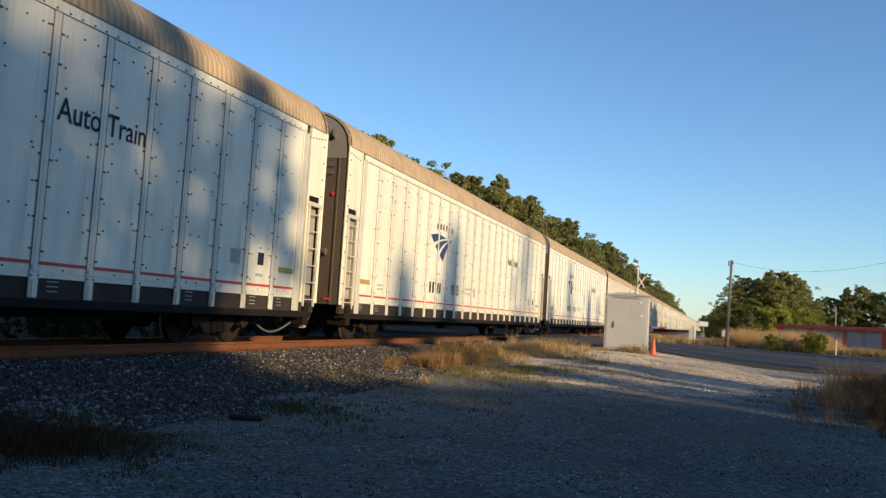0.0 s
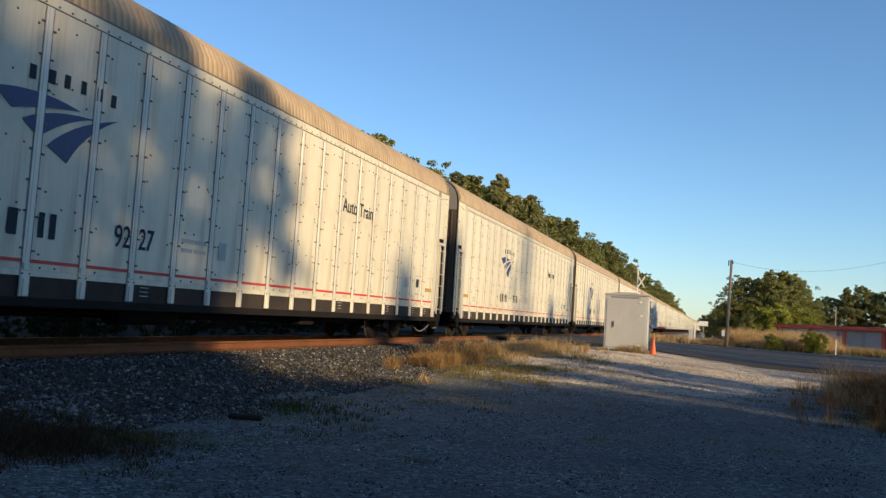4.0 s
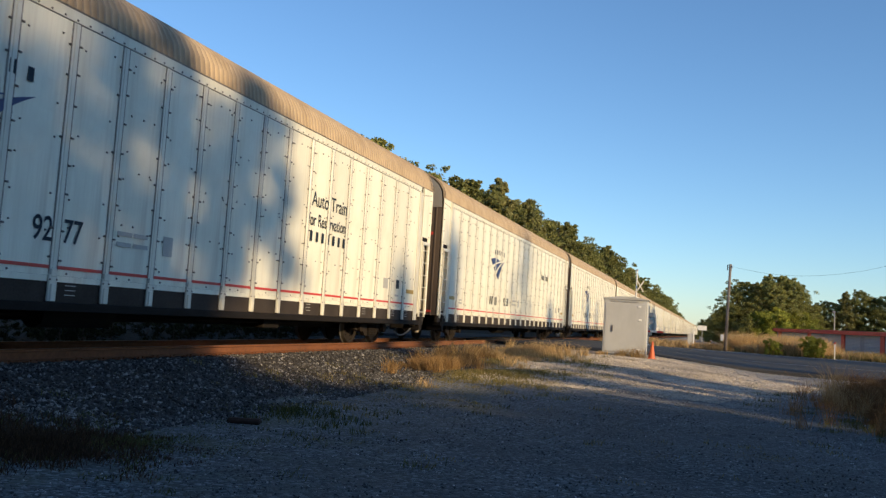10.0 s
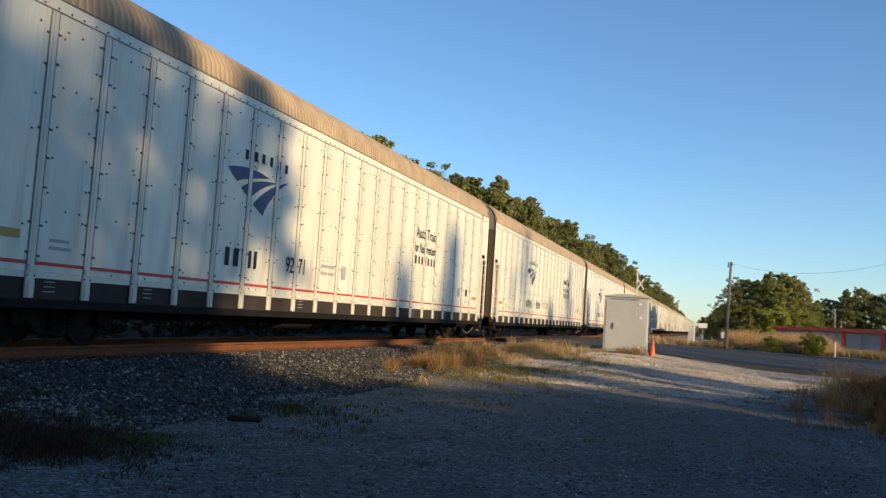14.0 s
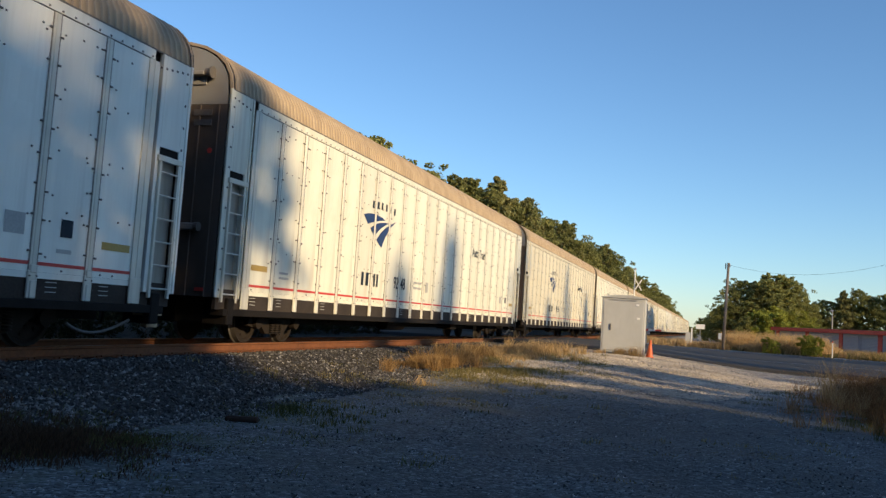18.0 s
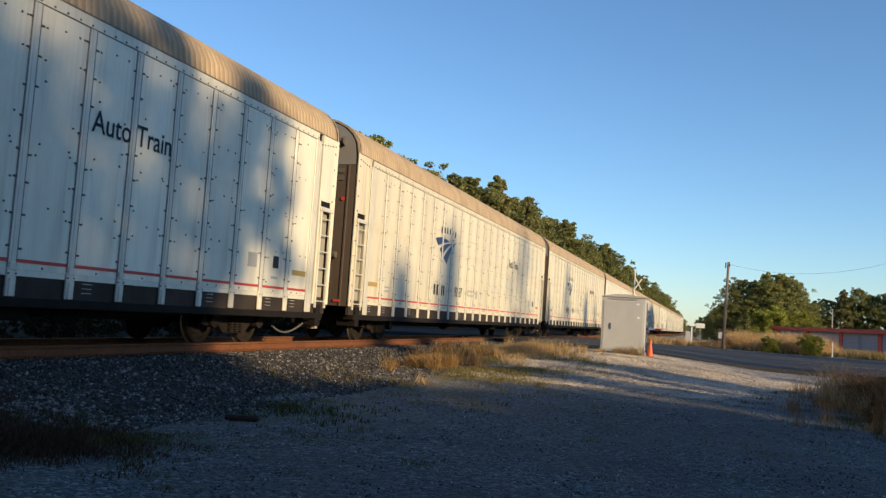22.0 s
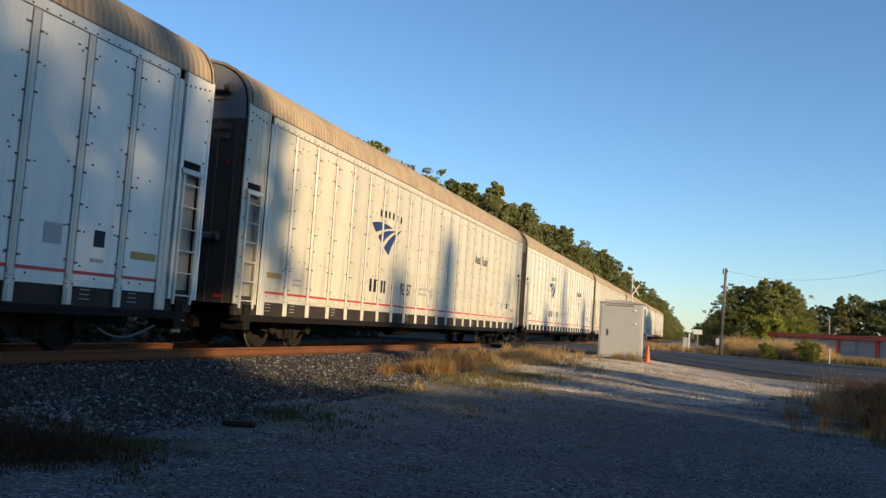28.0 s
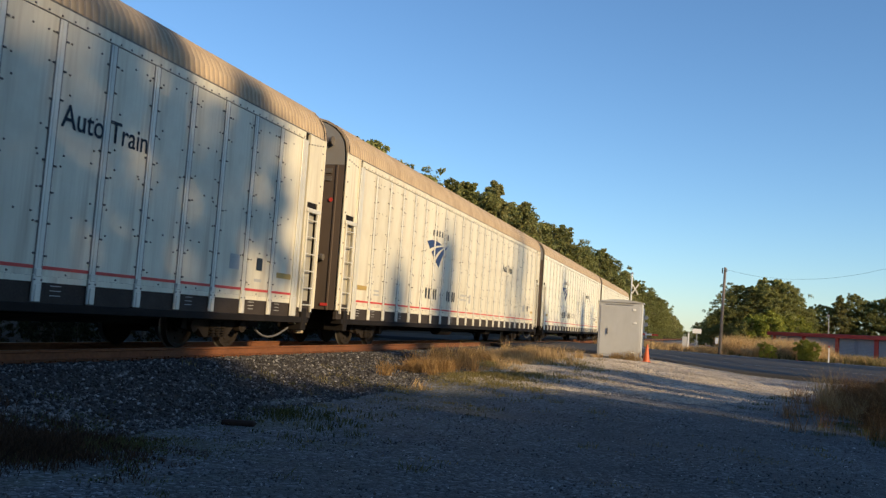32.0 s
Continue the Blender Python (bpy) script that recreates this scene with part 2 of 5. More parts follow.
def chips():
    n = Nodes("yard_chips", 0.9)
    c = n.ramp(n.island(), (0.0, (0.03, 0.029, 0.028)), (0.6, (0.10, 0.099, 0.097)), (0.9, (0.22, 0.215, 0.21)), (1.0, (0.5, 0.49, 0.47)))
    return n.done(c, n.noise(60, 3), 0.2, 0.005)


def asphalt():
    n = Nodes("old_asphalt", 0.85)
    c = n.ramp(n.noise(90, 4), (0.3, (0.015, 0.015, 0.016)), (0.75, (0.040, 0.039, 0.038)))
    c = n.mix(n.math("MULTIPLY", n.ramp(n.noise(0.35, 5), (0.4, (0, 0, 0)), (0.7, (1, 1, 1))), 0.4), c, (0.052, 0.05, 0.047))
    return n.done(c, n.noise(120, 3), 0.4, 0.008)


M_STONE = stones()
M_CHIP = chips()
M_ROAD = asphalt()
# pale limestone chips, brightened in colour to stand for sunlit ground
M_LIMESTONE_LIT = plain("crushed_limestone_lit", (0.45, 0.395, 0.32), 0.9, 0, 9, 0.5, 0.3)
M_PALE = plain("pale_stone", (0.22, 0.21, 0.20), 0.9, 0, 18, 0.6, 0.4)


# ---- mesh helpers ----
class Shape:
    """Gathers pieces of geometry for one mesh."""

    def __init__(self):
        self.v, self.f, self.k = [], [], []

    def put(self, verts, faces, k=0, m=None):
        o = len(self.v)
        self.v += [tuple(m @ Vector(p)) for p in verts] if m else [tuple(p) for p in verts]
        self.f += [[o + i for i in q] for q in faces]
        self.k += [k] * len(faces)
        return self

    def box(self, x0, x1, y0, y1, z0, z1, k=0, b=0.0, m=None):
        """A box, its edges chamfered by b."""
        if b <= 0:
            v = [(x, y, z) for x in (x0, x1) for y in (y0, y1) for z in (z0, z1)]
            f = [(0, 1, 3, 2), (4, 6, 7, 5), (0, 4, 5, 1), (2, 3, 7, 6), (0, 2, 6, 4), (1, 5, 7, 3)]
            return self.put(v, f, k, m)
        lo, hi = (x0, y0, z0), (x1, y1, z1)
        ids, v = {}, []
        for sx in (0, 1):
            for sy in (0, 1):
                for sz in (0, 1):
                    s = (sx, sy, sz)
                    for a in range(3):
                        p = [(hi[i] - (0 if i == a else b)) if s[i] else (lo[i] + (0 if i == a else b)) for i in range(3)]
                        ids[s, a] = len(v)
                        v.append(tuple(p))
        f = []
        for a in range(3):
            o, q = [i for i in range(3) if i != a]
            for e in (0, 1):
                c = []
                for so, sq in ((0, 0), (1, 0), (1, 1), (0, 1)):
                    s = [0, 0, 0]
                    s[a], s[o], s[q] = e, so, sq
                    c.append(ids[tuple(s), a])
                f.append(c)
                for g in (0, 1):
                    s1, s2 = [0, 0, 0], [0, 0, 0]
                    s1[a], s2[a] = 0, 1
                    s1[o] = s2[o] = e
                    s1[q] = s2[q] = g
                    f.append([ids[tuple(s1), o], ids[tuple(s2), o], ids[tuple(s2), q], ids[tuple(s1), q]])
        for sx in (0, 1):
            for sy in (0, 1):
                for sz in (0, 1):
                    f.append([ids[(sx, sy, sz), a] for a in range(3)])
        return self.put(v, f, k, m)

    def rod(self, a, b, r0, r1=None, n=8, k=0, caps=True):
        a, b = Vector(a), Vector(b)
        r1 = r0 if r1 is None else r1
        w = (b - a).normalized()
        u = w.orthogonal().normalized()
        t = w.cross(u)
        v = []
        for c, r in ((a, r0), (b, r1)):
            for i in range(n):
                g = 2 * math.pi * i / n
                v.append(c + (u * math.cos(g) + t * math.sin(g)) * r)
        f = [(i, (i + 1) % n, n + (i + 1) % n, n + i) for i in range(n)]
        if caps:
            f += [tuple(range(n))[::-1], tuple(range(n, 2 * n))]
        return self.put(v, f, k)

    def tube(self, pts, r, n=8, k=0):
        """One round tube through the given points."""
        v, f = [], []
        for i, p in enumerate(pts):
            w = (pts[min(i + 1, len(pts) - 1)] - pts[max(i - 1, 0)]).normalized()
            u = w.cross(Vector((0, 0, 1))).normalized()
            t = u.cross(w)
            v += [p + (u * math.cos(2 * math.pi * j / n) + t * math.sin(2 * math.pi * j / n)) * r for j in range(n)]
        for i in range(len(pts) - 1):
            f += [(i * n + j, i * n + (j + 1) % n, (i + 1) * n + (j + 1) % n, (i + 1) * n + j) for j in range(n)]
        return self.put(v, f, k)

    def sweep(self, ring, ys, k=0, closed=False):
        """A profile of (x, z) points run along y."""
        n = len(ring)
        v = [(x, y, z) for y in ys for x, z in ring]
        f = []
        for j in range(len(ys) - 1):
            for i in range(n if closed else n - 1):
                i2 = (i + 1) % n
                f.append((j * n + i, (j + 1) * n + i, (j + 1) * n + i2, j * n + i2))
        if closed:
            f += [tuple(range(n)), tuple(range((len(ys) - 1) * n, len(ys) * n))[::-1]]
        return self.put(v, f, k)

    def plate(self, outline, x, k=0, thick=0.003):
        """A flat shape of (y, z) points standing at x, facing +x."""
        n = len(outline)
        v = [(x + thick, y, z) for y, z in outline] + [(x, y, z) for y, z in outline]
        f = [tuple(range(n))] + [(i, n + i, n + (i + 1) % n, (i + 1) % n) for i in range(n)]
        return self.put(v, f, k)

    def mesh(self, name, *mats, smooth=False):
        me = bpy.data.meshes.new(name)
        me.from_pydata(self.v, [], self.f)
        for m in mats:
            me.materials.append(m)
        if any(self.k):
            me.polygons.foreach_set("material_index", self.k)
        bm = bmesh.new()
        bm.from_mesh(me)
        bmesh.ops.recalc_face_normals(bm, faces=bm.faces)
        bm.to_mesh(me)
        bm.free()
        if smooth:
            me.polygons.foreach_set("use_smooth", [True] * len(me.polygons))
        me.update()
        return me


def raw_mesh(name, verts, faces, *mats):
    """A mesh straight from arrays, for thousands of small pieces."""
    me = bpy.data.meshes.new(name)
    me.from_pydata(verts.tolist(), [], faces.tolist())
    for m in mats:
        me.materials.append(m)
    me.update()
    return me


def part(name, me, parent, label="", m=None):
    ob = new(name, me)
    ob.parent = parent
    if m is not None:
        ob.matrix_basis = m
    if label:
        tagged(ob, label)
    return ob


def thing(name, label, category, m=None, group="", kind="", me=None):
    ob = new(name, me)
    if m is not None:
        ob.matrix_basis = m
    return tagged(ob, label, category, group, kind)


def smooth(a):
    a = max(0.0, min(1.0, a))
    return a * a * (3 - 2 * a)


# ---- plan of the ground ----
TRACK_X, RAIL_Z, GAUGE = -10.625, 0.629, 0.755
ROAD_0, ROAD_1 = 39.5, 62.0


def height(x, y):
    """Height of the ground: flat by the camera, rising to the crossing beside the track."""
    rise = smooth((y - 13) / 20)
    west = smooth((3.5 - x) / 7.0)
    h = 0.46 * rise * west
    if y > 44:
        h += (0.42 - h) * smooth((y - 44) / 16)
    return h


def road_z(x, y=ROAD_0):
    """The road climbs to the rails; its far lane stays high."""
    near = float(np.interp(x, (-30, -14, -6, -2.5, -0.4, 2, 6), (0.2, 0.58, 0.58, 0.47, 0.26, 0.13, 0.10)))
    far = float(np.interp(x, (-30, -14, -6, 0), (0.2, 0.58, 0.58, 0.45)))
    return near + (far - near) * smooth((y - ROAD_0) / (ROAD_1 - ROAD_0))


def build_ground():
    xs = [-1500, -700, -300, -150, -80, -50, -36, -26] + [-20 + 0.8 * i for i in range(46)] + [18, 22, 28, 36, 50, 80, 150, 300, 700, 1500]
    ys = [-1500, -700, -300, -150, -80, -40, -20, -10, -5] + [0.8 * i for i in range(1, 60)] + [50, 54, 58, 64, 72, 82, 100, 140, 220, 400, 800, 1600]
    s = Shape()
    n = len(xs)
    v = []
    for y in ys:
        for x in xs:
            h = height(x, y)
            if -20 < x < 18 and 0 < y < 60:
                h += 0.035 * noise.noise((x * 0.5, y * 0.5, 0)) + 0.015 * noise.noise((x * 2.1, y * 2.1, 3))
            if ROAD_0 - 0.5 < y < ROAD_1 + 0.5 and -60 < x < 90:
                h = min(h, road_z(x, y)) - 0.14
            v.append((x, y, h))
    f = [(j * n + i, j * n + i + 1, (j + 1) * n + i + 1, (j + 1) * n + i) for j in range(len(ys) - 1) for i in range(n - 1)]
    s.put(v, f)
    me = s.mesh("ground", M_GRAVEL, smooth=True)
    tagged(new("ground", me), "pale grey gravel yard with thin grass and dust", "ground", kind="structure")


def build_road():
    xs = [-60 + 1.5 * i for i in range(101)]
    s = Shape()
    v, f = [], []
    for x in xs:
        v.append((x, ROAD_0, road_z(x) - 0.25))
        for j in range(9):
            y = ROAD_0 + 0.05 + (ROAD_1 - ROAD_0 - 0.1) * j / 8
            v.append((x, y, road_z(x, y)))
        v.append((x, ROAD_1, road_z(x, ROAD_1) - 0.25))
    for i in range(len(xs) - 1):
        for j in range(10):
            f.append((i * 11 + j, (i + 1) * 11 + j, (i + 1) * 11 + j + 1, i * 11 + j + 1))
    s.put(v, f)
    road = tagged(new("road", s.mesh("road", M_ROAD, smooth=True)), "worn dark asphalt road crossing the railway", "road", kind="structure")
    for y0, w in ((ROAD_1 - 2.5, 0.3), (ROAD_0 + 9.0, 0.14)):
        s = Shape()
        v, f = [], []
        for x in [x for x in xs if -7 < x < 60]:
            v += [(x, y0, road_z(x, y0) + 0.014), (x, y0 + w, road_z(x, y0 + w) + 0.014)]
        f = [(2 * i, 2 * i + 2, 2 * i + 3, 2 * i + 1) for i in range(len(v) // 2 - 1)]
        s.put(v, f)
        part("edge_line", s.mesh("edge_line", M_LINE), road, "faded white edge line")


def build_track():
    y0, y1 = -680.0, 900.0
    ring = [(-4.2, -0.1), (-1.9, 0.42), (1.75, 0.42), (2.4, 0.26), (4.4, -0.06)]
    bed = Shape().sweep([(x + TRACK_X, z) for x, z in ring], [y0, -60, 0, 20, 40, 60, 120, y1])
    tagged(new("ballast", bed.mesh("ballast", M_BALLAST)), "grey crushed stone ballast bed under the track", "ballast", kind="structure")
    track = tagged(new("railway_track"), "rusty railway track on timber ties", "railway track", kind="structure")
    head = [(-0.076, 0), (0.076, 0), (0.076, 0.012), (0.012, 0.035), (0.010, 0.135), (0.037, 0.148), (0.037, 0.180), (0.028, 0.188),
            (-0.028, 0.188), (-0.037, 0.180), (-0.037, 0.148), (-0.010, 0.135), (-0.012, 0.035), (-0.076, 0.012)]
    for sx in (-1, 1):
        s = Shape().sweep([(x, z) for x, z in head], [y0, -40, 10, 30, 60, y1], closed=True)
        me = s.mesh("rail", M_RUST, M_RAILTOP)
        for p in me.polygons:
            if p.normal.z > 0.9 and p.center.z > 0.15:
                p.material_index = 1
        part("rail", me, track, "rust-brown steel rail with polished head", pose(TRACK_X + sx * GAUGE, 0, RAIL_Z - 0.188))
    ties = [Shape().box(-1.32, 1.32, -0.115, 0.115, -0.17, 0, b=0.012 + 0.004 * i).mesh("tie", M_TIE) for i in range(3)]
    rnd = random.Random(4)
    plate = Shape().box(-0.17, 0.17, -0.09, 0.09, 0, 0.016, b=0.004)
    for x in (-0.13, 0.13):
        for y in (-0.06, 0.06):
            plate.box(x - 0.012, x + 0.012, y - 0.012, y + 0.012, 0.01, 0.045)
    pm = plate.mesh("tie_plate", M_RUST)
    y = 4.0
    while y < ROAD_0 - 1:
        m = pose(TRACK_X + rnd.uniform(-0.04, 0.04), y, RAIL_Z - 0.200 + rnd.uniform(-0.01, 0.004), 0, 0, rnd.uniform(-1.5, 1.5))
        t = part("tie", rnd.choice(ties), track, "", m)
        part("tie_plate", pm, t, "", pose(GAUGE, 0, 0))
        y += 0.5
    far = Shape()
    for yy in [4 - 0.5 * i for i in range(1, 200)] + [ROAD_1 + 1 + 0.5 * i for i in range(300)]:
        far.box(TRACK_X - 1.32, TRACK_X + 1.32, yy - 0.115, yy + 0.115, RAIL_Z - 0.36, RAIL_Z - 0.2)
    tagged(part("far_ties", far.mesh("far_ties", M_TIE), track, "weathered timber ties"), kind="stuff")
    # timber and rubber crossing deck level with the rail heads
    deck = tagged(new("crossing_deck"), "dark level crossing deck between the rails", "crossing", kind="structure")
    yy = ROAD_0
    plank = Shape().box(-0.66, 0.66, -0.98, 0.98, -0.16, 0, b=0.01).mesh("deck_panel", M_ROAD)
    outer = Shape().box(-0.5, 0.5, -0.98, 0.98, -0.16, 0, b=0.01).mesh("deck_panel", M_ROAD)
    while yy < ROAD_1 - 1:
        part("deck_panel", plank, deck, "", pose(TRACK_X, yy + 1, RAIL_Z - 0.012))
        for sx in (-1, 1):
            part("deck_panel", outer, deck, "", pose(TRACK_X + sx * 1.32, yy + 1, RAIL_Z - 0.012))
        yy += 2.0


def stone_field(name, label, count, place, size, mat, seed, category):
    """Thousands of loose angular stones in one mesh."""
    rs = np.random.RandomState(seed)
    base = np.array([(1, 0, 0), (0, 1, 0), (-1, 0, 0), (0, -1, 0), (0, 0, 1), (0, 0, -1)], float)
    tri = np.array([(0, 1, 4), (1, 2, 4), (2, 3, 4), (3, 0, 4), (1, 0, 5), (2, 1, 5), (3, 2, 5), (0, 3, 5)])
    pts = place(rs, count)
    r = size[0] + (size[1] - size[0]) * rs.rand(count) ** 2
    v = base[None] * (0.65 + 0.7 * rs.rand(count, 6, 1)) + 0.25 * rs.randn(count, 6, 3)
    v[:, :, 2] *= 0.75
    a = rs.rand(count) * 6.28
    c, s = np.cos(a)[:, None], np.sin(a)[:, None]
    x, y = v[:, :, 0] * c - v[:, :, 1] * s, v[:, :, 0] * s + v[:, :, 1] * c
    v = np.stack([x, y, v[:, :, 2]], 2) * r[:, None, None] + pts[:, None, :]
    f = tri[None] + 6 * np.arange(count)[:, None, None]
    me = raw_mesh(name, v.reshape(-1, 3), f.reshape(-1, 3), mat)
    return tagged(new(name, me), label, category, kind="stuff")


def ballast_z(d):
    """Height of the ballast bed d metres to the near side of the track's middle."""
    xs, zs = (-4.2, -1.9, 1.75, 2.4, 4.4), (-0.1, 0.42, 0.42, 0.26, -0.06)
    return np.interp(d, xs, zs)


def build_stones():
    def near(rs, n):
        y = 6 + 32 * rs.rand(n) ** 1.25
        d = 1.0 + 3.6 * rs.rand(n)
        z = np.maximum(ballast_z(d), np.array([height(TRACK_X + a, b) for a, b in zip(d, y)])) + 0.01
        return np.stack([TRACK_X + d, y, z], 1)

    def cribs(rs, n):
        y = 5 + 40 * rs.rand(n)
        d = -1.6 + 3.0 * rs.rand(n)
        keep = np.abs(((y - 4.0 + 0.25) % 0.5) - 0.25) > 0.13
        y, d = y[keep], d[keep]
        y, d = np.resize(y, n), np.resize(d, n)
        return np.stack([TRACK_X + d, y, ballast_z(d) - 0.01 + 0 * y], 1)

    def yard(rs, n):
        y = 4.5 + 26 * rs.rand(n) ** 1.7
        x = -8 + 13 * rs.rand(n)
        z = np.array([height(a, b) + 0.035 * noise.noise((a * 0.5, b * 0.5, 0)) + 0.015 * noise.noise((a * 2.1, b * 2.1, 3)) for a, b in zip(x, y)])
        return np.stack([x, y, z], 1)

    stone_field("ballast_stones", "loose grey crushed stones on the ballast slope", 46000, near, (0.013, 0.042), M_STONE, 3, "ballast")
    stone_field("crib_stones", "crushed stones between the ties", 9000, cribs, (0.025, 0.05), M_STONE, 5, "ballast")
    stone_field("yard_gravel", "loose gravel scattered over the yard", 60000, yard, (0.004, 0.017), M_CHIP, 9, "gravel")

    def heap(rs, n):
        x, y = -7.25 + 0.42 * rs.randn(n), 8.2 + 0.35 * rs.randn(n)
        return np.stack([x, y, np.array([max(height(a, b), float(ballast_z(a - TRACK_X))) for a, b in zip(x, y)]) + 0.03 * rs.rand(n)], 1)

    def pale(rs, n):
        y = 19.5 + 19 * rs.rand(n)
        x = -6.0 + rs.rand(n) * (5.0 + 0.32 * (y - 16))
        keep = rs.rand(n) < 0.35 + 0.65 * np.sin(1.1 * x + 1.7 * np.sin(0.6 * y)) ** 2
        k = np.resize(np.nonzero(keep)[0], n)
        x, y = x[k] + 0.05 * rs.randn(n), np.minimum(y[k] + 0.05 * rs.randn(n), 38.9)
        z = np.array([height(a, b) + 0.035 * noise.noise((a * 0.5, b * 0.5, 0)) + 0.015 * noise.noise((a * 2.1, b * 2.1, 3)) for a, b in zip(x, y)])
        return np.stack([x, y, z], 1)

    stone_field("limestone_chips", "pale crushed limestone by the crossing, coloured as if sunlit", 52000, pale, (0.010, 0.036), M_LIMESTONE_LIT, 33, "gravel")
    stone_field("stone_heap", "small heap of pale broken stones beside the ballast", 150, heap, (0.02, 0.05), M_PALE, 29, "stones")


# ---- the train ----
CAR, PITCH, PANELS = 26.8, 28.1, 22
MAIN_0, MAIN_1 = -CAR / 2 + 1.08, CAR / 2 - 1.08
STEP = (MAIN_1 - MAIN_0) / PANELS
HALF = 1.52
EAVE, CROWN = 5.045, 5.98
GROOVE = 4.85


def roof_ring(grow=0.0, n=18):
    out = []
    for i in range(n + 1):
        a = math.pi * i / n
        c, s = math.cos(a), math.sin(a)
        out.append(((HALF - 0.02 + grow) * math.copysign(abs(c) ** 0.82, c), EAVE + (CROWN - EAVE + grow) * s ** 0.92))
    return out


def bolt(s, x, y, z, k=1, r=0.017):
    s.put([(x, y - r, z - r), (x, y + r, z - r), (x, y + r, z + r), (x, y - r, z + r), (x + 0.016, y - r * 0.6, z - r * 0.6),
           (x + 0.016, y + r * 0.6, z - r * 0.6), (x + 0.016, y + r * 0.6, z + r * 0.6), (x + 0.016, y - r * 0.6, z + r * 0.6)],
          [(4, 5, 6, 7), (0, 1, 5, 4), (1, 2, 6, 5), (2, 3, 7, 6), (3, 0, 4, 7)], k)


def lug(s, y, z):
    """A dark clamp that holds the sheets to a post."""
    s.box(0.0, 0.020, y - 0.030, y + 0.030, z - 0.015, z + 0.015, 1, b=0.006)


def rib_mesh(seed):
    """A flat post of the side wall with its clamps, down to the bracket on the sill; y = 0 at its middle."""
    rnd = random.Random(seed)
    s = Shape()
    s.box(0, 0.009, -0.066, 0.066, 1.14, GROOVE - 0.006, b=0.003)
    s.box(0, 0.016, -0.026, 0.026, 1.14, GROOVE - 0.02, b=0.006)
    s.box(-0.012, 0.026, -0.088, 0.088, 0.745, 1.135, b=0.010)
    s.box(0.0, 0.044, -0.050, 0.050, 0.745, 1.00, b=0.012)
    s.box(0.0, 0.036, -0.062, 0.062, 1.10, 1.22, b=0.012)
    for sy in (-1, 1):
        s.box(0.0, 0.004, sy * 0.078 - 0.011, sy * 0.078 + 0.011, 1.14, GROOVE - 0.01, 2)
        bolt(s, 0.026, sy * 0.066, 1.06, r=0.012)
        z = 1.40 + rnd.uniform(-0.06, 0.06)
        while z < 4.75:
            if rnd.random() > 0.10:
                lug(s, sy * 0.112, z + rnd.uniform(-0.05, 0.05))
            if rnd.random() > 0.5:
                bolt(s, 0.0, sy * rnd.uniform(0.17, 0.24), z + rnd.uniform(-0.06, 0.06), r=0.014)
            z += 0.45
    return s.mesh("rib", M_RIB, M_BOLT, M_EDGE_LINE)


def panel_mesh(seed):
    """A sheet of the side wall, a little dished, with a few fixings."""
    rnd = random.Random(seed)
    w = STEP / 2 - 0.004
    ny, nz = 5, 9
    s = Shape()
    v, f = [], []
    for j in range(nz):
        for i in range(ny):
            y, z = -w + 2 * w * i / (ny - 1), 1.12 + (GROOVE - 1.128) * j / (nz - 1)
            inner = 0 < i < ny - 1 and 0 < j < nz - 1
            v.append(((rnd.uniform(-0.010, 0.004) if inner else 0.0), y, z))
    f = [(j * ny + i, j * ny + i + 1, (j + 1) * ny + i + 1, (j + 1) * ny + i) for j in range(nz - 1) for i in range(ny - 1)]
    s.put(v, f)
    s.box(-0.03, -0.012, -w, w, 1.12, GROOVE)
    for z in (1.16, 2.02, 2.90, 3.80, 4.62):
        for i in range(3):
            if rnd.random() > 0.5:
                bolt(s, 0.0, -0.30 + 0.3 * i + rnd.uniform(-0.02, 0.02), z, r=0.015)
    return s.mesh("side_panel", M_WHITE, M_BOLT, smooth=False)


def text_mesh(words, size, mat, squeeze=1.0):
    c = bpy.data.curves.new("lettering", "FONT")
    c.body, c.size, c.align_x, c.align_y, c.extrude, c.offset = words, size, "CENTER", "CENTER", 0.001, 0.004
    ob = bpy.data.objects.new("lettering", c)
    me = bpy.data.meshes.new_from_object(ob)
    bpy.data.objects.remove(ob)
    me.materials.clear()
    me.materials.append(mat)
    me.transform(Matrix.Diagonal((squeeze, 1, 1, 1)))
    me.transform(Matrix(((0, 0, 1, 0), (1, 0, 0, 0), (0, 1, 0, 0), (0, 0, 0, 1))))
    return me


BARS = {}


def bar_mesh(w, h):
    """A plain dark bar that stands for a letter."""
    if (w, h) not in BARS:
        BARS[w, h] = Shape().box(0, 0.004, w * 0.22, w * 0.72, 0, h).mesh("letter_bar", M_INK)
    return BARS[w, h]


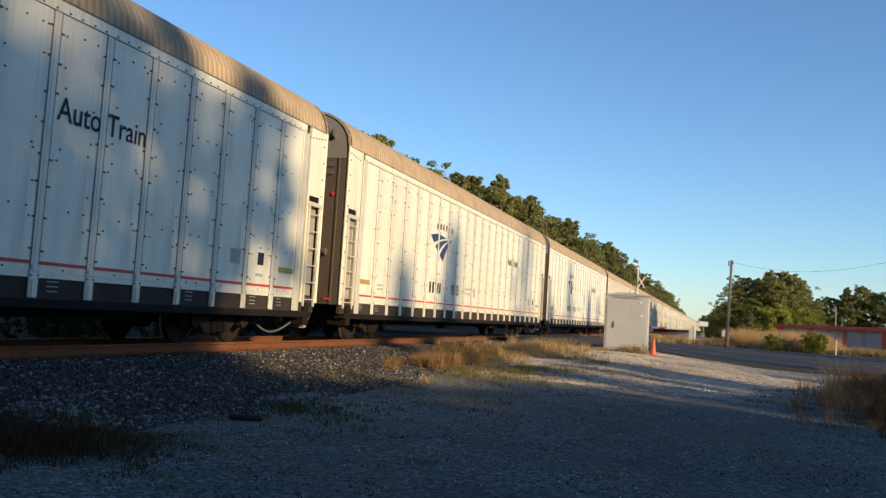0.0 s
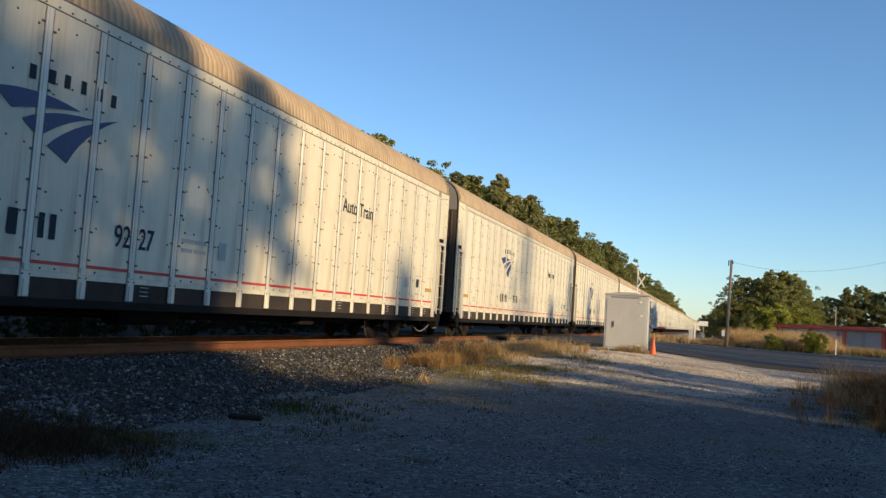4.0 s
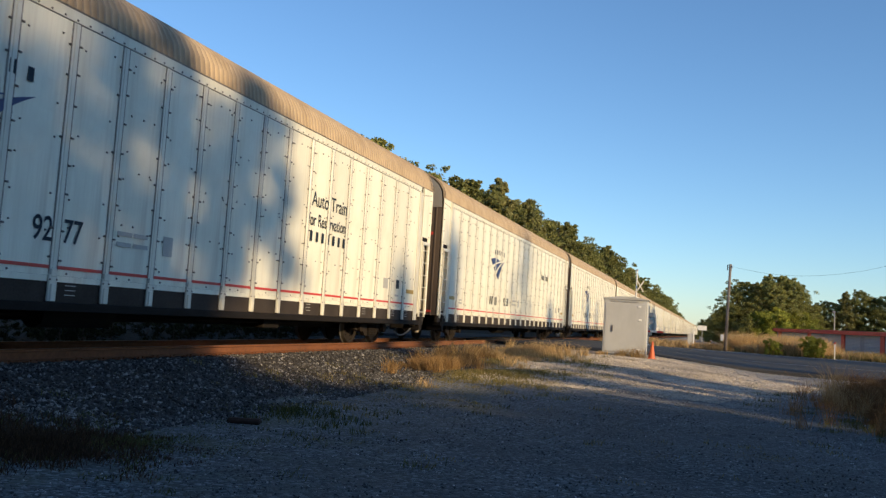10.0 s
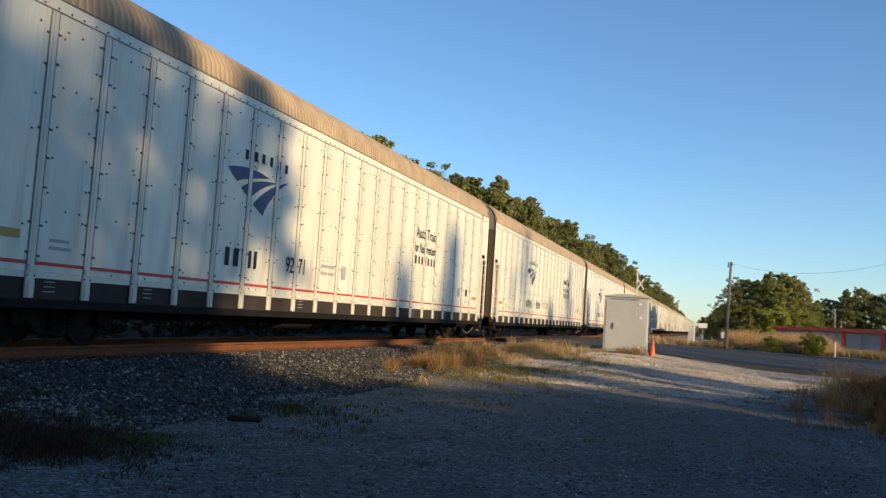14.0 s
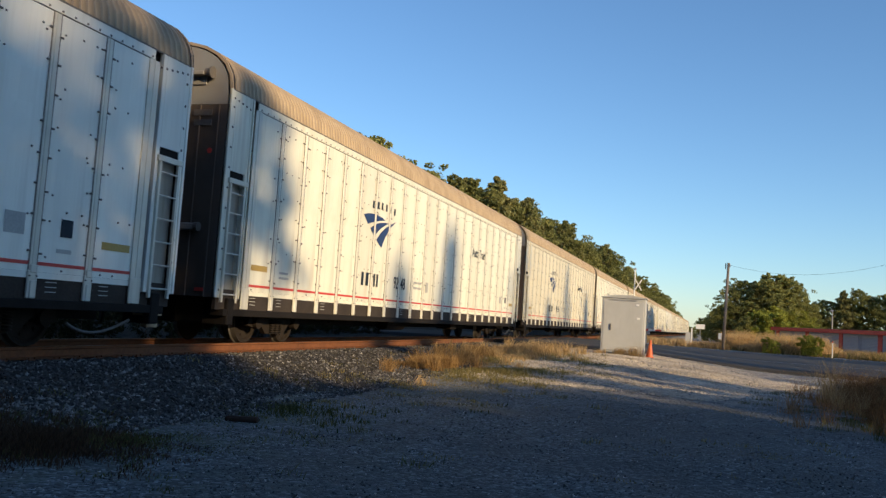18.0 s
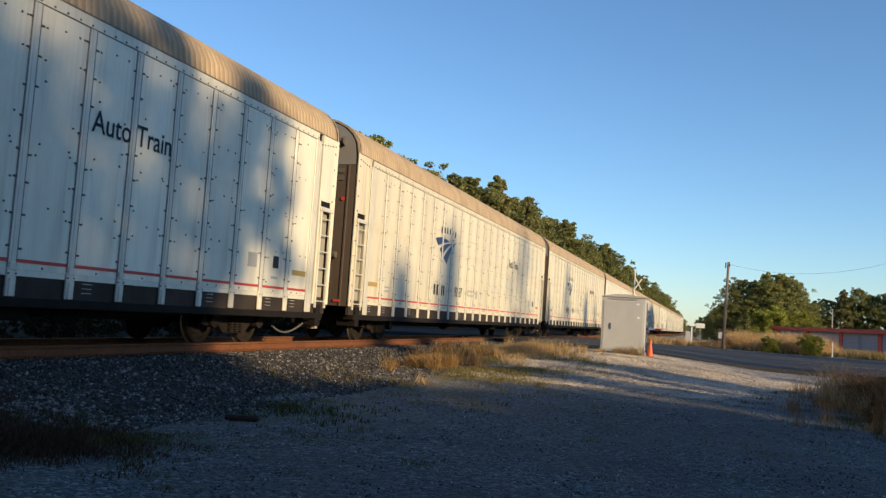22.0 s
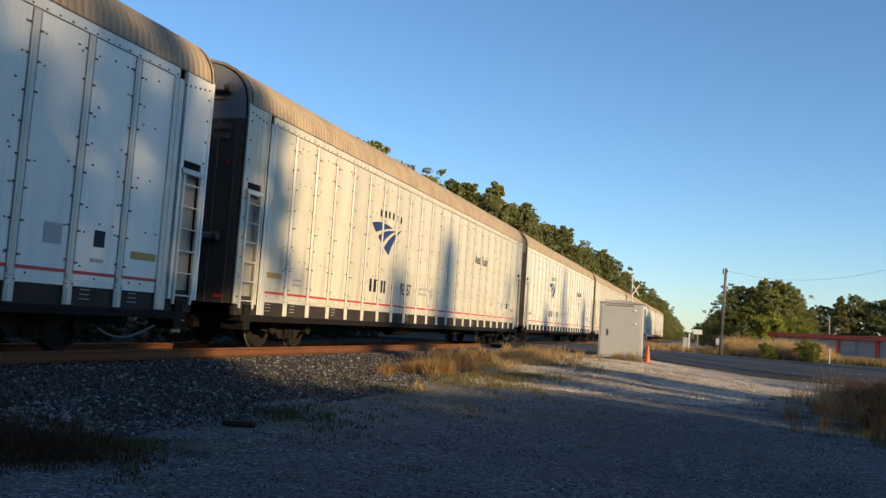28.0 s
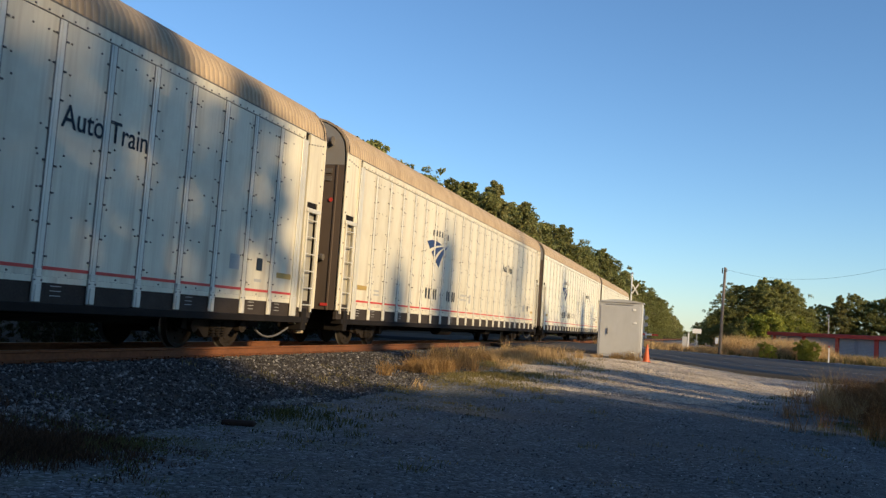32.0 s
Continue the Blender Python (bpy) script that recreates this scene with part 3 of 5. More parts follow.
def logo_mesh():
    """Three curved blue sails, 2.45 wide; the origin is the first sail's upper left corner."""
    s = Shape()

    def bow(p, m, q, n=7):
        """A curve from p to q that passes through m half way."""
        c = [2 * b - (a + d) / 2 for a, b, d in zip(p, m, q)]
        return [tuple((1 - t) ** 2 * a + 2 * t * (1 - t) * b + t * t * d for a, b, d in zip(p, c, q)) for t in [i / n for i in range(n + 1)]]

    for a, top, tip, low, b in (((0.0, 0.0), (0.80, 0.10), (1.62, 0.02), (0.87, -0.10), (0.34, -0.23)),
                                ((0.53, -0.33), (1.12, -0.115), (1.95, -0.03), (1.36, -0.22), (0.85, -0.52)),
                                ((1.02, -0.61), (1.60, -0.22), (2.45, 0.07), (1.84, -0.31), (1.43, -0.79))):
        pts = bow(a, top, tip) + bow(tip, low, b)[1:]
        s.plate(pts, 0.0, thick=0.004)
    return s.mesh("logo", M_BLUE)


def build_truck():
    """Two-axle truck; y = 0 at its middle, z = 0 on the rail."""
    tr = new("truck")
    bol = Shape().box(-0.9, 0.9, -0.22, 0.22, 0.42, 0.70, b=0.03)
    part("bolster", bol.mesh("bolster", M_STEEL), tr)
    side = Shape()
    pts = [(-1.22, 0.40), (-1.15, 0.60), (-0.55, 0.66), (0, 0.70), (0.55, 0.66), (1.15, 0.60), (1.22, 0.40), (0.98, 0.36), (0.70, 0.46), (0.42, 0.22), (-0.42, 0.22), (-0.70, 0.46), (-0.98, 0.36)]
    n = len(pts)
    v = [(0.05, y, z) for y, z in pts] + [(-0.07, y, z) for y, z in pts]
    side.put(v, [tuple(range(n)), tuple(range(2 * n - 1, n - 1, -1))] + [(i, n + i, n + (i + 1) % n, (i + 1) % n) for i in range(n)])
    for y in (-0.89, 0.89):
        side.rod((0.0, y, 0.457), (0.14, y, 0.457), 0.13, n=14)
        side.box(-0.1, 0.1, y - 0.16, y + 0.16, 0.52, 0.64, b=0.02)
    for y in (-0.2, 0, 0.2):
        for i in range(6):
            side.rod((0.08, y, 0.26 + 0.05 * i), (0.08, y, 0.285 + 0.05 * i), 0.075, n=10)
    sm = side.mesh("side_frame", M_STEEL)
    part("side_frame", sm, tr, "", pose(0.98, 0, 0))
    part("side_frame", sm, tr, "", pose(-0.98, 0, 0, 0, 0, 180))
    ws = Shape()
    prof = [(0.62, 0.0), (0.62, 0.457), (0.645, 0.49), (0.665, 0.462), (0.775, 0.452), (0.775, 0.39), (0.72, 0.36), (0.71, 0.16), (0.80, 0.14), (0.80, 0.0)]
    for q in (-1, 1):
        m = 28
        v = []
        for x, r in prof:
            for i in range(m):
                a = 2 * math.pi * i / m
                v.append((q * x, r * math.cos(a), r * math.sin(a)))
        f = [(j * m + i, j * m + (i + 1) % m, (j + 1) * m + (i + 1) % m, (j + 1) * m + i) for j in range(len(prof) - 1) for i in range(m)]
        o = len(ws.f)
        ws.put(v, f)
        for j in range(len(prof) - 1):
            if j in (2, 3):
                for i in range(m):
                    ws.k[o + j * m + i] = 1
        for a in range(0, 360, 60):
            c, s_ = math.cos(radians(a)), math.sin(radians(a))
            ws.rod((q * 0.71, 0.27 * c, 0.27 * s_), (q * 0.735, 0.27 * c, 0.27 * s_), 0.03, n=6)
    ws.rod((-0.95, 0, 0), (0.95, 0, 0), 0.08, n=12)
    wm = ws.mesh("wheelset", M_STEEL, M_TREAD)
    for y in (-0.89, 0.89):
        part("wheelset", wm, tr, "steel wheelset with bright treads", pose(0, y, 0.457))
    return tr


def ladder_mesh():
    s = Shape()
    for y in (-0.26, 0.26):
        s.box(0.0, 0.05, y - 0.03, y + 0.03, 0.86, 3.22, b=0.006)
    s.box(0.0, 0.06, -0.34, 0.34, 3.20, 3.30, b=0.008)
    return s.mesh("ladder", M_RIB)


def corner_mesh():
    """The end bay of the side wall with its ladder recess; y = 0 at the car's end, running inward."""
    s = Shape()
    s.box(-0.03, 0.0, 0.0, 0.20, 0.95, EAVE - 0.01, b=0.006)
    s.box(-0.09, 0.0, 0.74, 0.85, 0.95, EAVE - 0.01, b=0.006)
    s.box(-0.03, 0.0, 0.20, 0.74, 3.45, EAVE - 0.01)
    s.box(-0.10, -0.085, 0.18, 0.76, 0.95, 3.47, 3)
    s.box(-0.03, 0.02, 0.0, 0.07, 0.95, EAVE, b=0.008)
    s.box(-0.05, 0.03, 0.83, 0.88, 0.95, EAVE - 0.02, b=0.006)
    s.box(-0.14, -0.09, 0.88, 1.08, 0.80, EAVE - 0.02, 2)
    s.box(-0.08, -0.02, 0.22, 0.72, 3.30, 3.46, 2)
    for z in [1.1 + 0.4 * i for i in range(10)]:
        bolt(s, 0.0, 0.14, z, r=0.02)
    for i in range(6):
        bolt(s, 0.0, 0.15 + 0.15 * i, 4.88 - 0.02 * i, r=0.02)
    return s.mesh("corner_post", M_WHITE, M_BOLT, M_UNDER, M_RECESS)


def end_parts():
    """The end of the car, which faces -y: folding doors, a plain arch above, a bar and a lock."""
    s = Shape()
    fold = [(-1.46, 0.06)]
    for i in range(-3, 4):
        x = i * 0.42
        fold += [(x - 0.03, 0.0), (x - 0.02, -0.025), (x + 0.02, -0.025), (x + 0.03, 0.0)]
    fold += [(1.46, 0.0), (1.46, 0.06)]
    fold.insert(1, (-1.46, 0.0))
    n = len(fold)
    s.put([(x, y, z) for z in (0.95, 4.72) for x, y in fold], [tuple(range(n)), tuple(range(2 * n - 1, n - 1, -1))] + [(i, (i + 1) % n, n + (i + 1) % n, n + i) for i in range(n)])
    door = s.mesh("end_door", M_DOOR)
    a = Shape()
    pts = [(1.45, 4.73)] + [(x * 0.97, z) for x, z in roof_ring(-0.03)] + [(-1.45, 4.73)]
    n = len(pts)
    a.put([(x, 0.0, z) for x, z in pts] + [(x, 0.06, z) for x, z in pts], [tuple(range(n)), tuple(range(2 * n - 1, n - 1, -1))] + [(i, (i + 1) % n, n + (i + 1) % n, n + i) for i in range(n)])
    return (("end_door", door, "grimy folding end doors"), ("arch", a.mesh("arch", M_ARCH), "pale arched top panel"),
            ("shelf", Shape().box(0.25, 0.98, -0.20, 0.0, 5.28, 5.35, b=0.01).box(0.30, 0.95, -0.04, 0.0, 5.12, 5.28, b=0.008).mesh("shelf", M_ARCH), ""),
            ("buffer", Shape().rod((0.98, -0.10, 5.34), (1.10, -0.10, 5.34), 0.09, n=14).rod((1.10, -0.10, 5.34), (1.13, -0.10, 5.34), 0.12, n=14).mesh("buffer", M_BOLT), "dark round rubber buffer"),
            ("arch_seam", Shape().box(0.30, 0.33, -0.012, 0.0, 4.74, 5.86).mesh("arch_seam", M_BOLT), ""),
            ("lock_bar", Shape().box(0.55, 1.02, -0.14, -0.026, 2.22, 2.36, b=0.02).mesh("lock_bar", M_ARCH), "pale lock bar"),
            ("lock", Shape().rod((1.02, -0.10, 2.29), (1.10, -0.10, 2.29), 0.09, n=12).mesh("lock", M_BOLT), ""),
            ("reflector", Shape().rod((1.15, -0.034, 3.80), (1.15, -0.026, 3.80), 0.055, n=12).mesh("reflector", M_RED), "small red disc"),
            ("reflector", Shape().box(1.08, 1.28, -0.034, -0.027, 1.05, 1.12).mesh("reflector", M_RED), "small red bar"),
            ("end_mark", Shape().box(0.72, 1.14, -0.034, -0.027, 4.50, 4.62).mesh("end_mark", M_BOLT), "dark stencilled bar"),
            ("end_mark", Shape().box(0.74, 1.14, -0.034, -0.027, 4.30, 4.42).mesh("end_mark", M_BOLT), "dark stencilled bar"))


def build_car():
    """One enclosed car carrier; y = 0 at its middle, z = 0 on the rail head, the near side to +x."""
    car = new("car_carrier")
    L = CAR / 2
    # roof: corrugated sheets with an edge flange
    ys = []
    y = -13.44
    while y < L - 0.01:
        ys += [y, y + 0.035, y + 0.08, y + 0.115]
        y += 0.16
    s = Shape()
    lo, hi = roof_ring(-0.010, 12), roof_ring(0.048, 12)
    n = len(lo)
    v = []
    for i, yy in enumerate(ys):
        ring = hi if i % 4 in (1, 2) else lo
        v += [(x, max(-L, min(yy, L)), z) for x, z in ring]
    s.put(v, [(j * n + i, (j + 1) * n + i, (j + 1) * n + i + 1, j * n + i + 1) for j in range(len(ys) - 1) for i in range(n - 1)])
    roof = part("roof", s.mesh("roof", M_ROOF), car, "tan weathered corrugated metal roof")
    for yy in (-L, L - 0.12):
        part("roof_cap", Shape().sweep(roof_ring(0.035), [yy, yy + 0.12]).mesh("roof_cap", M_CAP), roof, "dark roof end band")
    s = Shape()
    # roof lip in a dark colour that stands for its shadow line
    for sx in (-1, 1):
        x0, x1 = sorted((sx * (HALF - 0.03), sx * (HALF + 0.004)))
        s.box(x0, x1, -L + 0.02, L - 0.02, EAVE - 0.022, EAVE + 0.012, b=0.004)
    part("roof_flange", s.mesh("roof_flange", M_EDGE_LINE), car, "lip along the roof's edge, its shadow line painted dark")
    s = Shape()
    s.box(HALF - 0.03, HALF + 0.004, MAIN_0, MAIN_1, GROOVE + 0.012, EAVE - 0.022)
    s.box(HALF - 0.03, HALF - 0.014, MAIN_0, MAIN_1, GROOVE - 0.008, GROOVE + 0.014, 1)
    yy = MAIN_0 + 0.12
    while yy < MAIN_1:
        bolt(s, HALF + 0.004, yy, GROOVE + 0.045, r=0.015)
        yy += 0.26
    part("top_plate", s.mesh("top_plate", M_WHITE, M_BOLT), car, "white plate under the roof edge")
    panels = [panel_mesh(i) for i in range(5)]
    ribs = [rib_mesh(i) for i in range(3)]
    rnd = random.Random(8)
    for i in range(PANELS):
        part("side_panel", rnd.choice(panels), car, "", pose(HALF - 0.002, MAIN_0 + STEP * (i + 0.5), 0))
    for i in range(1, PANELS):
        part("rib", rnd.choice(ribs), car, "", pose(HALF + 0.002, MAIN_0 + STEP * i, 0))
    for yy in (MAIN_0 + 0.015, MAIN_1 - 0.015):
        s = Shape().box(0.0, 0.022, -0.135, 0.135, 1.14, GROOVE - 0.004, b=0.006).box(0.0, 0.034, -0.145, 0.145, 0.745, 1.17, b=0.010).box(0.02, 0.03, -0.012, 0.012, 1.17, GROOVE - 0.02)
        part("end_post", s.mesh("end_post", M_RIB), car, "wide grey post at the end of the side wall", pose(HALF + 0.002, yy, 0))
    s = Shape().box(0, 0.005, MAIN_0 + 0.1, MAIN_1 - 0.1, 1.215, 1.265)
    part("stripe", s.mesh("stripe", M_RED), car, "thin red stripe", pose(HALF + 0.001, 0, 0))
    s = Shape().box(HALF - 0.03, HALF - 0.004, MAIN_0, MAIN_1, 1.03, 1.118)
    part("base_strip", s.mesh("base_strip", M_WHITE), car, "cream strip above the sill")
    # the other side in one piece
    s = Shape().box(-HALF, -HALF + 0.03, MAIN_0, MAIN_1, 1.12, EAVE - 0.05)
    for i in range(PANELS + 1):
        yy = MAIN_0 + STEP * i
        s.box(-HALF - 0.055, -HALF, yy - 0.042, yy + 0.042, 0.76, GROOVE)
    s.box(-HALF - 0.004, -HALF, MAIN_0, MAIN_1, 1.215, 1.265, 1)
    part("far_side", s.mesh("far_side", M_WHITE, M_RED), car, "white ribbed side wall")
    # sill and floor
    for sx in (-1, 1):
        x0, x1 = sorted((sx * (HALF - 0.10), sx * (HALF - 0.02)))
        part("sill", Shape().box(x0, x1, -L + 0.1, L - 0.1, 0.72, 1.12).mesh("sill", M_SILL), car, "dark grey side sill")
        x0, x1 = sorted((sx * (HALF - 0.25), sx * (HALF + 0.05)))
        part("sill_flange", Shape().box(x0, x1, -L + 0.3, L - 0.3, 0.60, 0.735, b=0.01).mesh("sill_flange", M_UNDER), car)
    part("deck", Shape().box(-HALF + 0.10, HALF - 0.10, -L + 0.1, L - 0.1, 0.95, 1.08).mesh("deck", M_SILL), car)
    s = Shape().box(-0.35, 0.35, -L + 0.5, L - 0.5, 0.42, 0.95)
    for i in range(9):
        yy = -8.4 + 2.1 * i
        s.box(-1.35, 1.35, yy - 0.06, yy + 0.06, 0.60, 0.95)
    s.rod((0.75, -6.5, 0.52), (0.75, 5.5, 0.52), 0.035, n=6)
    s.rod((0.9, -3.0, 0.55), (0.9, -1.4, 0.55), 0.22, n=12)
    s.rod((1.0, 2.4, 0.5), (1.25, 7.8, 0.58), 0.02, n=6)
    s.box(0.6, 1.2, 3.4, 4.1, 0.40, 0.75, b=0.02)
    part("underframe", s.mesh("underframe", M_UNDER), car, "black centre sill with brake gear")
    for sgn in (-1, 1):
        turn = 0 if sgn < 0 else 180
        for pn, me, lb in END:
            part(pn, me, car, lb, pose(0, sgn * (L - 0.02), 0, 0, 0, turn))
        part("corner_post", CORNER_L if sgn < 0 else CORNER_R, car, "", pose(HALF + 0.004, sgn * L, 0))
        lad = part("ladder", LADDER, car, "white steel ladder", pose(HALF + 0.004, sgn * (L - 0.47), 0))
        for i in range(6):
            part("rung", RUNG, lad, "", pose(0.03, 0, 1.02 + 0.40 * i))
        part("corner_post", CORNER_R if sgn < 0 else CORNER_L, car, "", pose(-HALF - 0.004, sgn * L, 0, 0, 0, 180))
        tr = part("truck", None, car, "black two-axle truck", pose(0, sgn * (L - 3.4), 0))
        for o in TRUCK.children:
            c = o.copy()
            scene.collection.objects.link(c)
            c.parent = tr
        s = Shape().box(-0.14, 0.14, 0, 0.62, 0.68, 0.92, b=0.03)
        s.box(-0.2, 0.2, 0.45, 0.66, 0.64, 0.96, b=0.05)
        part("coupler", s.mesh("coupler", M_STEEL), car, "", pose(0, sgn * (L - 0.05), 0, 0, 0, turn + 180))
        s = Shape()
        pts = [Vector((1.05 - 0.5 * t / 10, 0.06 + 0.5 * t / 10, 0.62 - 0.30 * math.sin(math.pi * t / 10))) for t in range(11)]
        ring = [(0.022 * math.cos(a), 0.022 * math.sin(a)) for a in [math.pi * h / 3 for h in range(6)]]
        s.put([(p.x + 0.7 * a, p.y + 0.7 * a, p.z + b) for p in pts for a, b in ring], [(6 * i + h, 6 * i + (h + 1) % 6, 6 * i + 6 + (h + 1) % 6, 6 * i + 6 + h) for i in range(10) for h in range(6)])
        part("air_hose", s.mesh("air_hose", M_UNDER), car, "", pose(0, sgn * (L - 0.05), 0, 0, 0, turn + 180))
        s = Shape().box(HALF - 0.5, HALF + 0.06, -0.12, 0.12, 0.42, 0.95, b=0.02)
        part("step", s.mesh("step", M_UNDER), car, "", pose(0, sgn * (L - 0.55), 0))
        y0 = sgn * (L - 1.62)
        s = Shape().box(0, 0.005, y0 - 0.33, y0 + 0.33, 1.56, 1.68)
        part("plate", s.mesh("plate", M_YELLOW), car, "small yellow plate", pose(HALF + 0.003, 0, 0))
    u = lambda a: a - CAR / 2
    # looped brake hose and its bracket under the rear end
    s = Shape()
    way = [Vector((1.38, L - 2.4 + 1.45 * i / 14, 0.40 + 0.07 * i / 14 - 0.17 * math.sin(math.pi * (i / 14) ** 0.85))) for i in range(15)]
    s.tube(way, 0.024, 7)
    part("brake_hose", s.mesh("brake_hose", M_HOSE, smooth=True), car, "pale grey looped brake hose")
    s = Shape().box(1.30, 1.42, L - 0.52, L - 0.22, 0.35, 0.57, b=0.01).box(1.28, 1.44, L - 0.75, L - 0.15, 0.56, 0.585)
    part("hose_bracket", s.mesh("hose_bracket", M_TAN), car, "dusty tan hose bracket")
    # marks
    part("logo", LOGO, car, "three curved blue sails", pose(HALF + 0.006, u(6.95), 3.50))
    for i, w in enumerate((0.24, 0.28, 0.22, 0.22, 0.24, 0.22)):
        z = 3.74 + 0.05 * math.sin(math.pi * (i + 0.5) / 6)
        part("word_bar", bar_mesh(w, 0.20), car, "", pose(HALF + 0.008, u(7.48 + 0.335 * i), z))
    for y, w in ((7.02, 0.30), (7.33, 0.34), (7.91, 0.22), (8.12, 0.24)):
        part("mark_bar", bar_mesh(w, 0.36), car, "", pose(HALF + 0.008, u(y), 1.58))
    part("lettering", AUTO, car, "dark service lettering", pose(HALF + 0.006, u(19.04), 3.47))
    s = Shape()
    for y, w, z in ((11.35, 0.36, 1.85), (11.75, 0.36, 1.85), (11.35, 0.34, 1.68), (11.75, 0.38, 1.68)):
        s.box(0, 0.003, u(y), u(y) + w, z, z + 0.07)
    for y, z, w, h in ((12.55, 1.62, 0.26, 0.34), (2.5, 1.45, 0.45, 0.05), (2.5, 1.56, 0.40, 0.05), (22.9, 1.62, 0.36, 0.30), (23.9, 1.42, 0.30, 0.06)):
        s.box(0, 0.003, u(y), u(y) + w, z, z + h)
    tagged(part("stencil", s.mesh("stencil", M_GREY), car, "pale grey data marks", pose(HALF + 0.003, 0, 0)), kind="stuff")
    s = Shape().box(0, 0.004, u(23.95), u(23.95) + 0.24, 1.66, 1.92)
    part("tag", s.mesh("tag", M_INK), car, "dark square tag", pose(HALF + 0.004, 0, 0))
    s = Shape()
    for q in (0, 1, 3, 8, 15, 18, 20, 21):
        y = MAIN_0 + STEP * q
        for i in range(3):
            s.box(0, 0.003, y + 0.30, y + 0.52, 0.84 + 0.07 * i, 0.852 + 0.07 * i)
    tagged(part("stencil", s.mesh("stencil", M_GREY), car, "small pale stencilled lines", pose(HALF - 0.02, 0, 0)), kind="stuff")
    return car


NUMBERS = {1: "9225", 2: "9224", 3: "9227", 4: "9278", 5: "9239", 6: "9214", 7: "9277", 8: "9230", 9: "9238", 10: "9271", 12: "9232", 13: "9248",
           14: "9260", 15: "9234", 16: "9237", 17: "9209", 18: "9274", 20: "9257", 21: "9236", 22: "9216"}
CARS = []
REAR_0 = 18.55


def build_train():
    """Twenty-six alike car carriers in line."""
    first = tagged(build_car(), "white ribbed car-carrying rail wagon with tan roof", "rail wagon", "wagons of the train")
    line2 = text_mesh("for Reservations", 0.42, M_INK, 0.8)
    CARS.append(first)
    for k in range(1, 26):
        CARS.append(copy_thing(first, pose(TRACK_X, REAR_0 - CAR / 2 + PITCH * k, RAIL_Z)))
    first.matrix_basis = pose(TRACK_X, REAR_0 - CAR / 2, RAIL_Z)
    coats = random.Random(12)
    for k, car in enumerate(CARS):
        coat = M_CHALK if k in (2, 12, 19) else coats.choice((M_WHITE, M_WHITE, M_CREAM))
        for o in car.children:
            if o.name.split(".")[0] in ("side_panel", "top_plate", "corner_post", "base_strip"):
                o.material_slots[0].link = "OBJECT"
                o.material_slots[0].material = coat
        if k in NUMBERS:
            d = NUMBERS[k]
            for half, y in ((d[:2], 9.76), (d[2:], 10.36)):
                tagged(part("number", text_mesh(half, 0.50, M_INK, 0.80), car, "dark fleet number", pose(HALF + 0.006, y - CAR / 2, 1.76)), kind="stuff")
        else:
            for y in (9.46, 9.70, 10.14, 10.38):
                part("number_bar", bar_mesh(0.24, 0.36), car, "", pose(HALF + 0.008, y - CAR / 2, 1.58))
        if k in (7, 10, 11, 19):
            part("second_line", line2, car, "dark smaller lettering", pose(HALF + 0.006, 19.04 - CAR / 2, 2.98))
            for i in range(7):
                part("word_bar", bar_mesh(0.24, 0.24), car, "", pose(HALF + 0.008, 18.0 + 0.31 * i - CAR / 2, 2.48))


def travelled(t):
    """Metres that the train has gone at t seconds; it gains speed slowly."""
    way = -0.0001361 * t ** 3 + 0.025775 * t * t + 18.6386 * t - 0.314
    return way - float(np.interp(t, (0, 1, 3, 6, 9, 12, 14, 18, 21, 25, 29, 32), (-0.34, 0.22, 0.28, 0.16, 0.05, -0.06, -0.09, -0.05, 0.0, 0.07, 0.06, 0.03)))


LADDER, END, LOGO = ladder_mesh(), end_parts(), logo_mesh()
CORNER_L = corner_mesh()
CORNER_R = CORNER_L.copy()
CORNER_R.transform(Matrix.Diagonal((1, -1, 1, 1)))
CORNER_R.flip_normals()
RUNG = Shape().rod((0, -0.25, 0), (0, 0.25, 0), 0.016, n=8).mesh("rung", M_RIB)
AUTO = text_mesh("Auto Train", 0.50, M_INK, 0.90)
TRUCK = build_truck()


# ---- plants ----
def leaf_cloud(rs, centres, radii, per, size, squash=0.8):
    """Small leaf-like quads gathered round clump centres."""
    n = len(centres) * per
    c = np.repeat(np.asarray(centres), per, 0)
    r = np.repeat(np.asarray(radii), per)
    d = rs.randn(n, 3)
    d /= np.linalg.norm(d, axis=1)[:, None]
    p = c + d * (r * (0.35 + 0.65 * rs.rand(n)))[:, None] * np.array([1, 1, squash])
    a = rs.randn(n, 3)
    a /= np.linalg.norm(a, axis=1)[:, None]
    b = np.cross(a, rs.randn(n, 3))
    b /= np.linalg.norm(b, axis=1)[:, None]
    s = (size * (0.6 + 0.8 * rs.rand(n)))[:, None]
    q = np.stack([p - a * s, p + b * s * 0.45, p + a * s, p - b * s * 0.45], 1)
    return q.reshape(-1, 3), np.arange(4 * n).reshape(-1, 4)


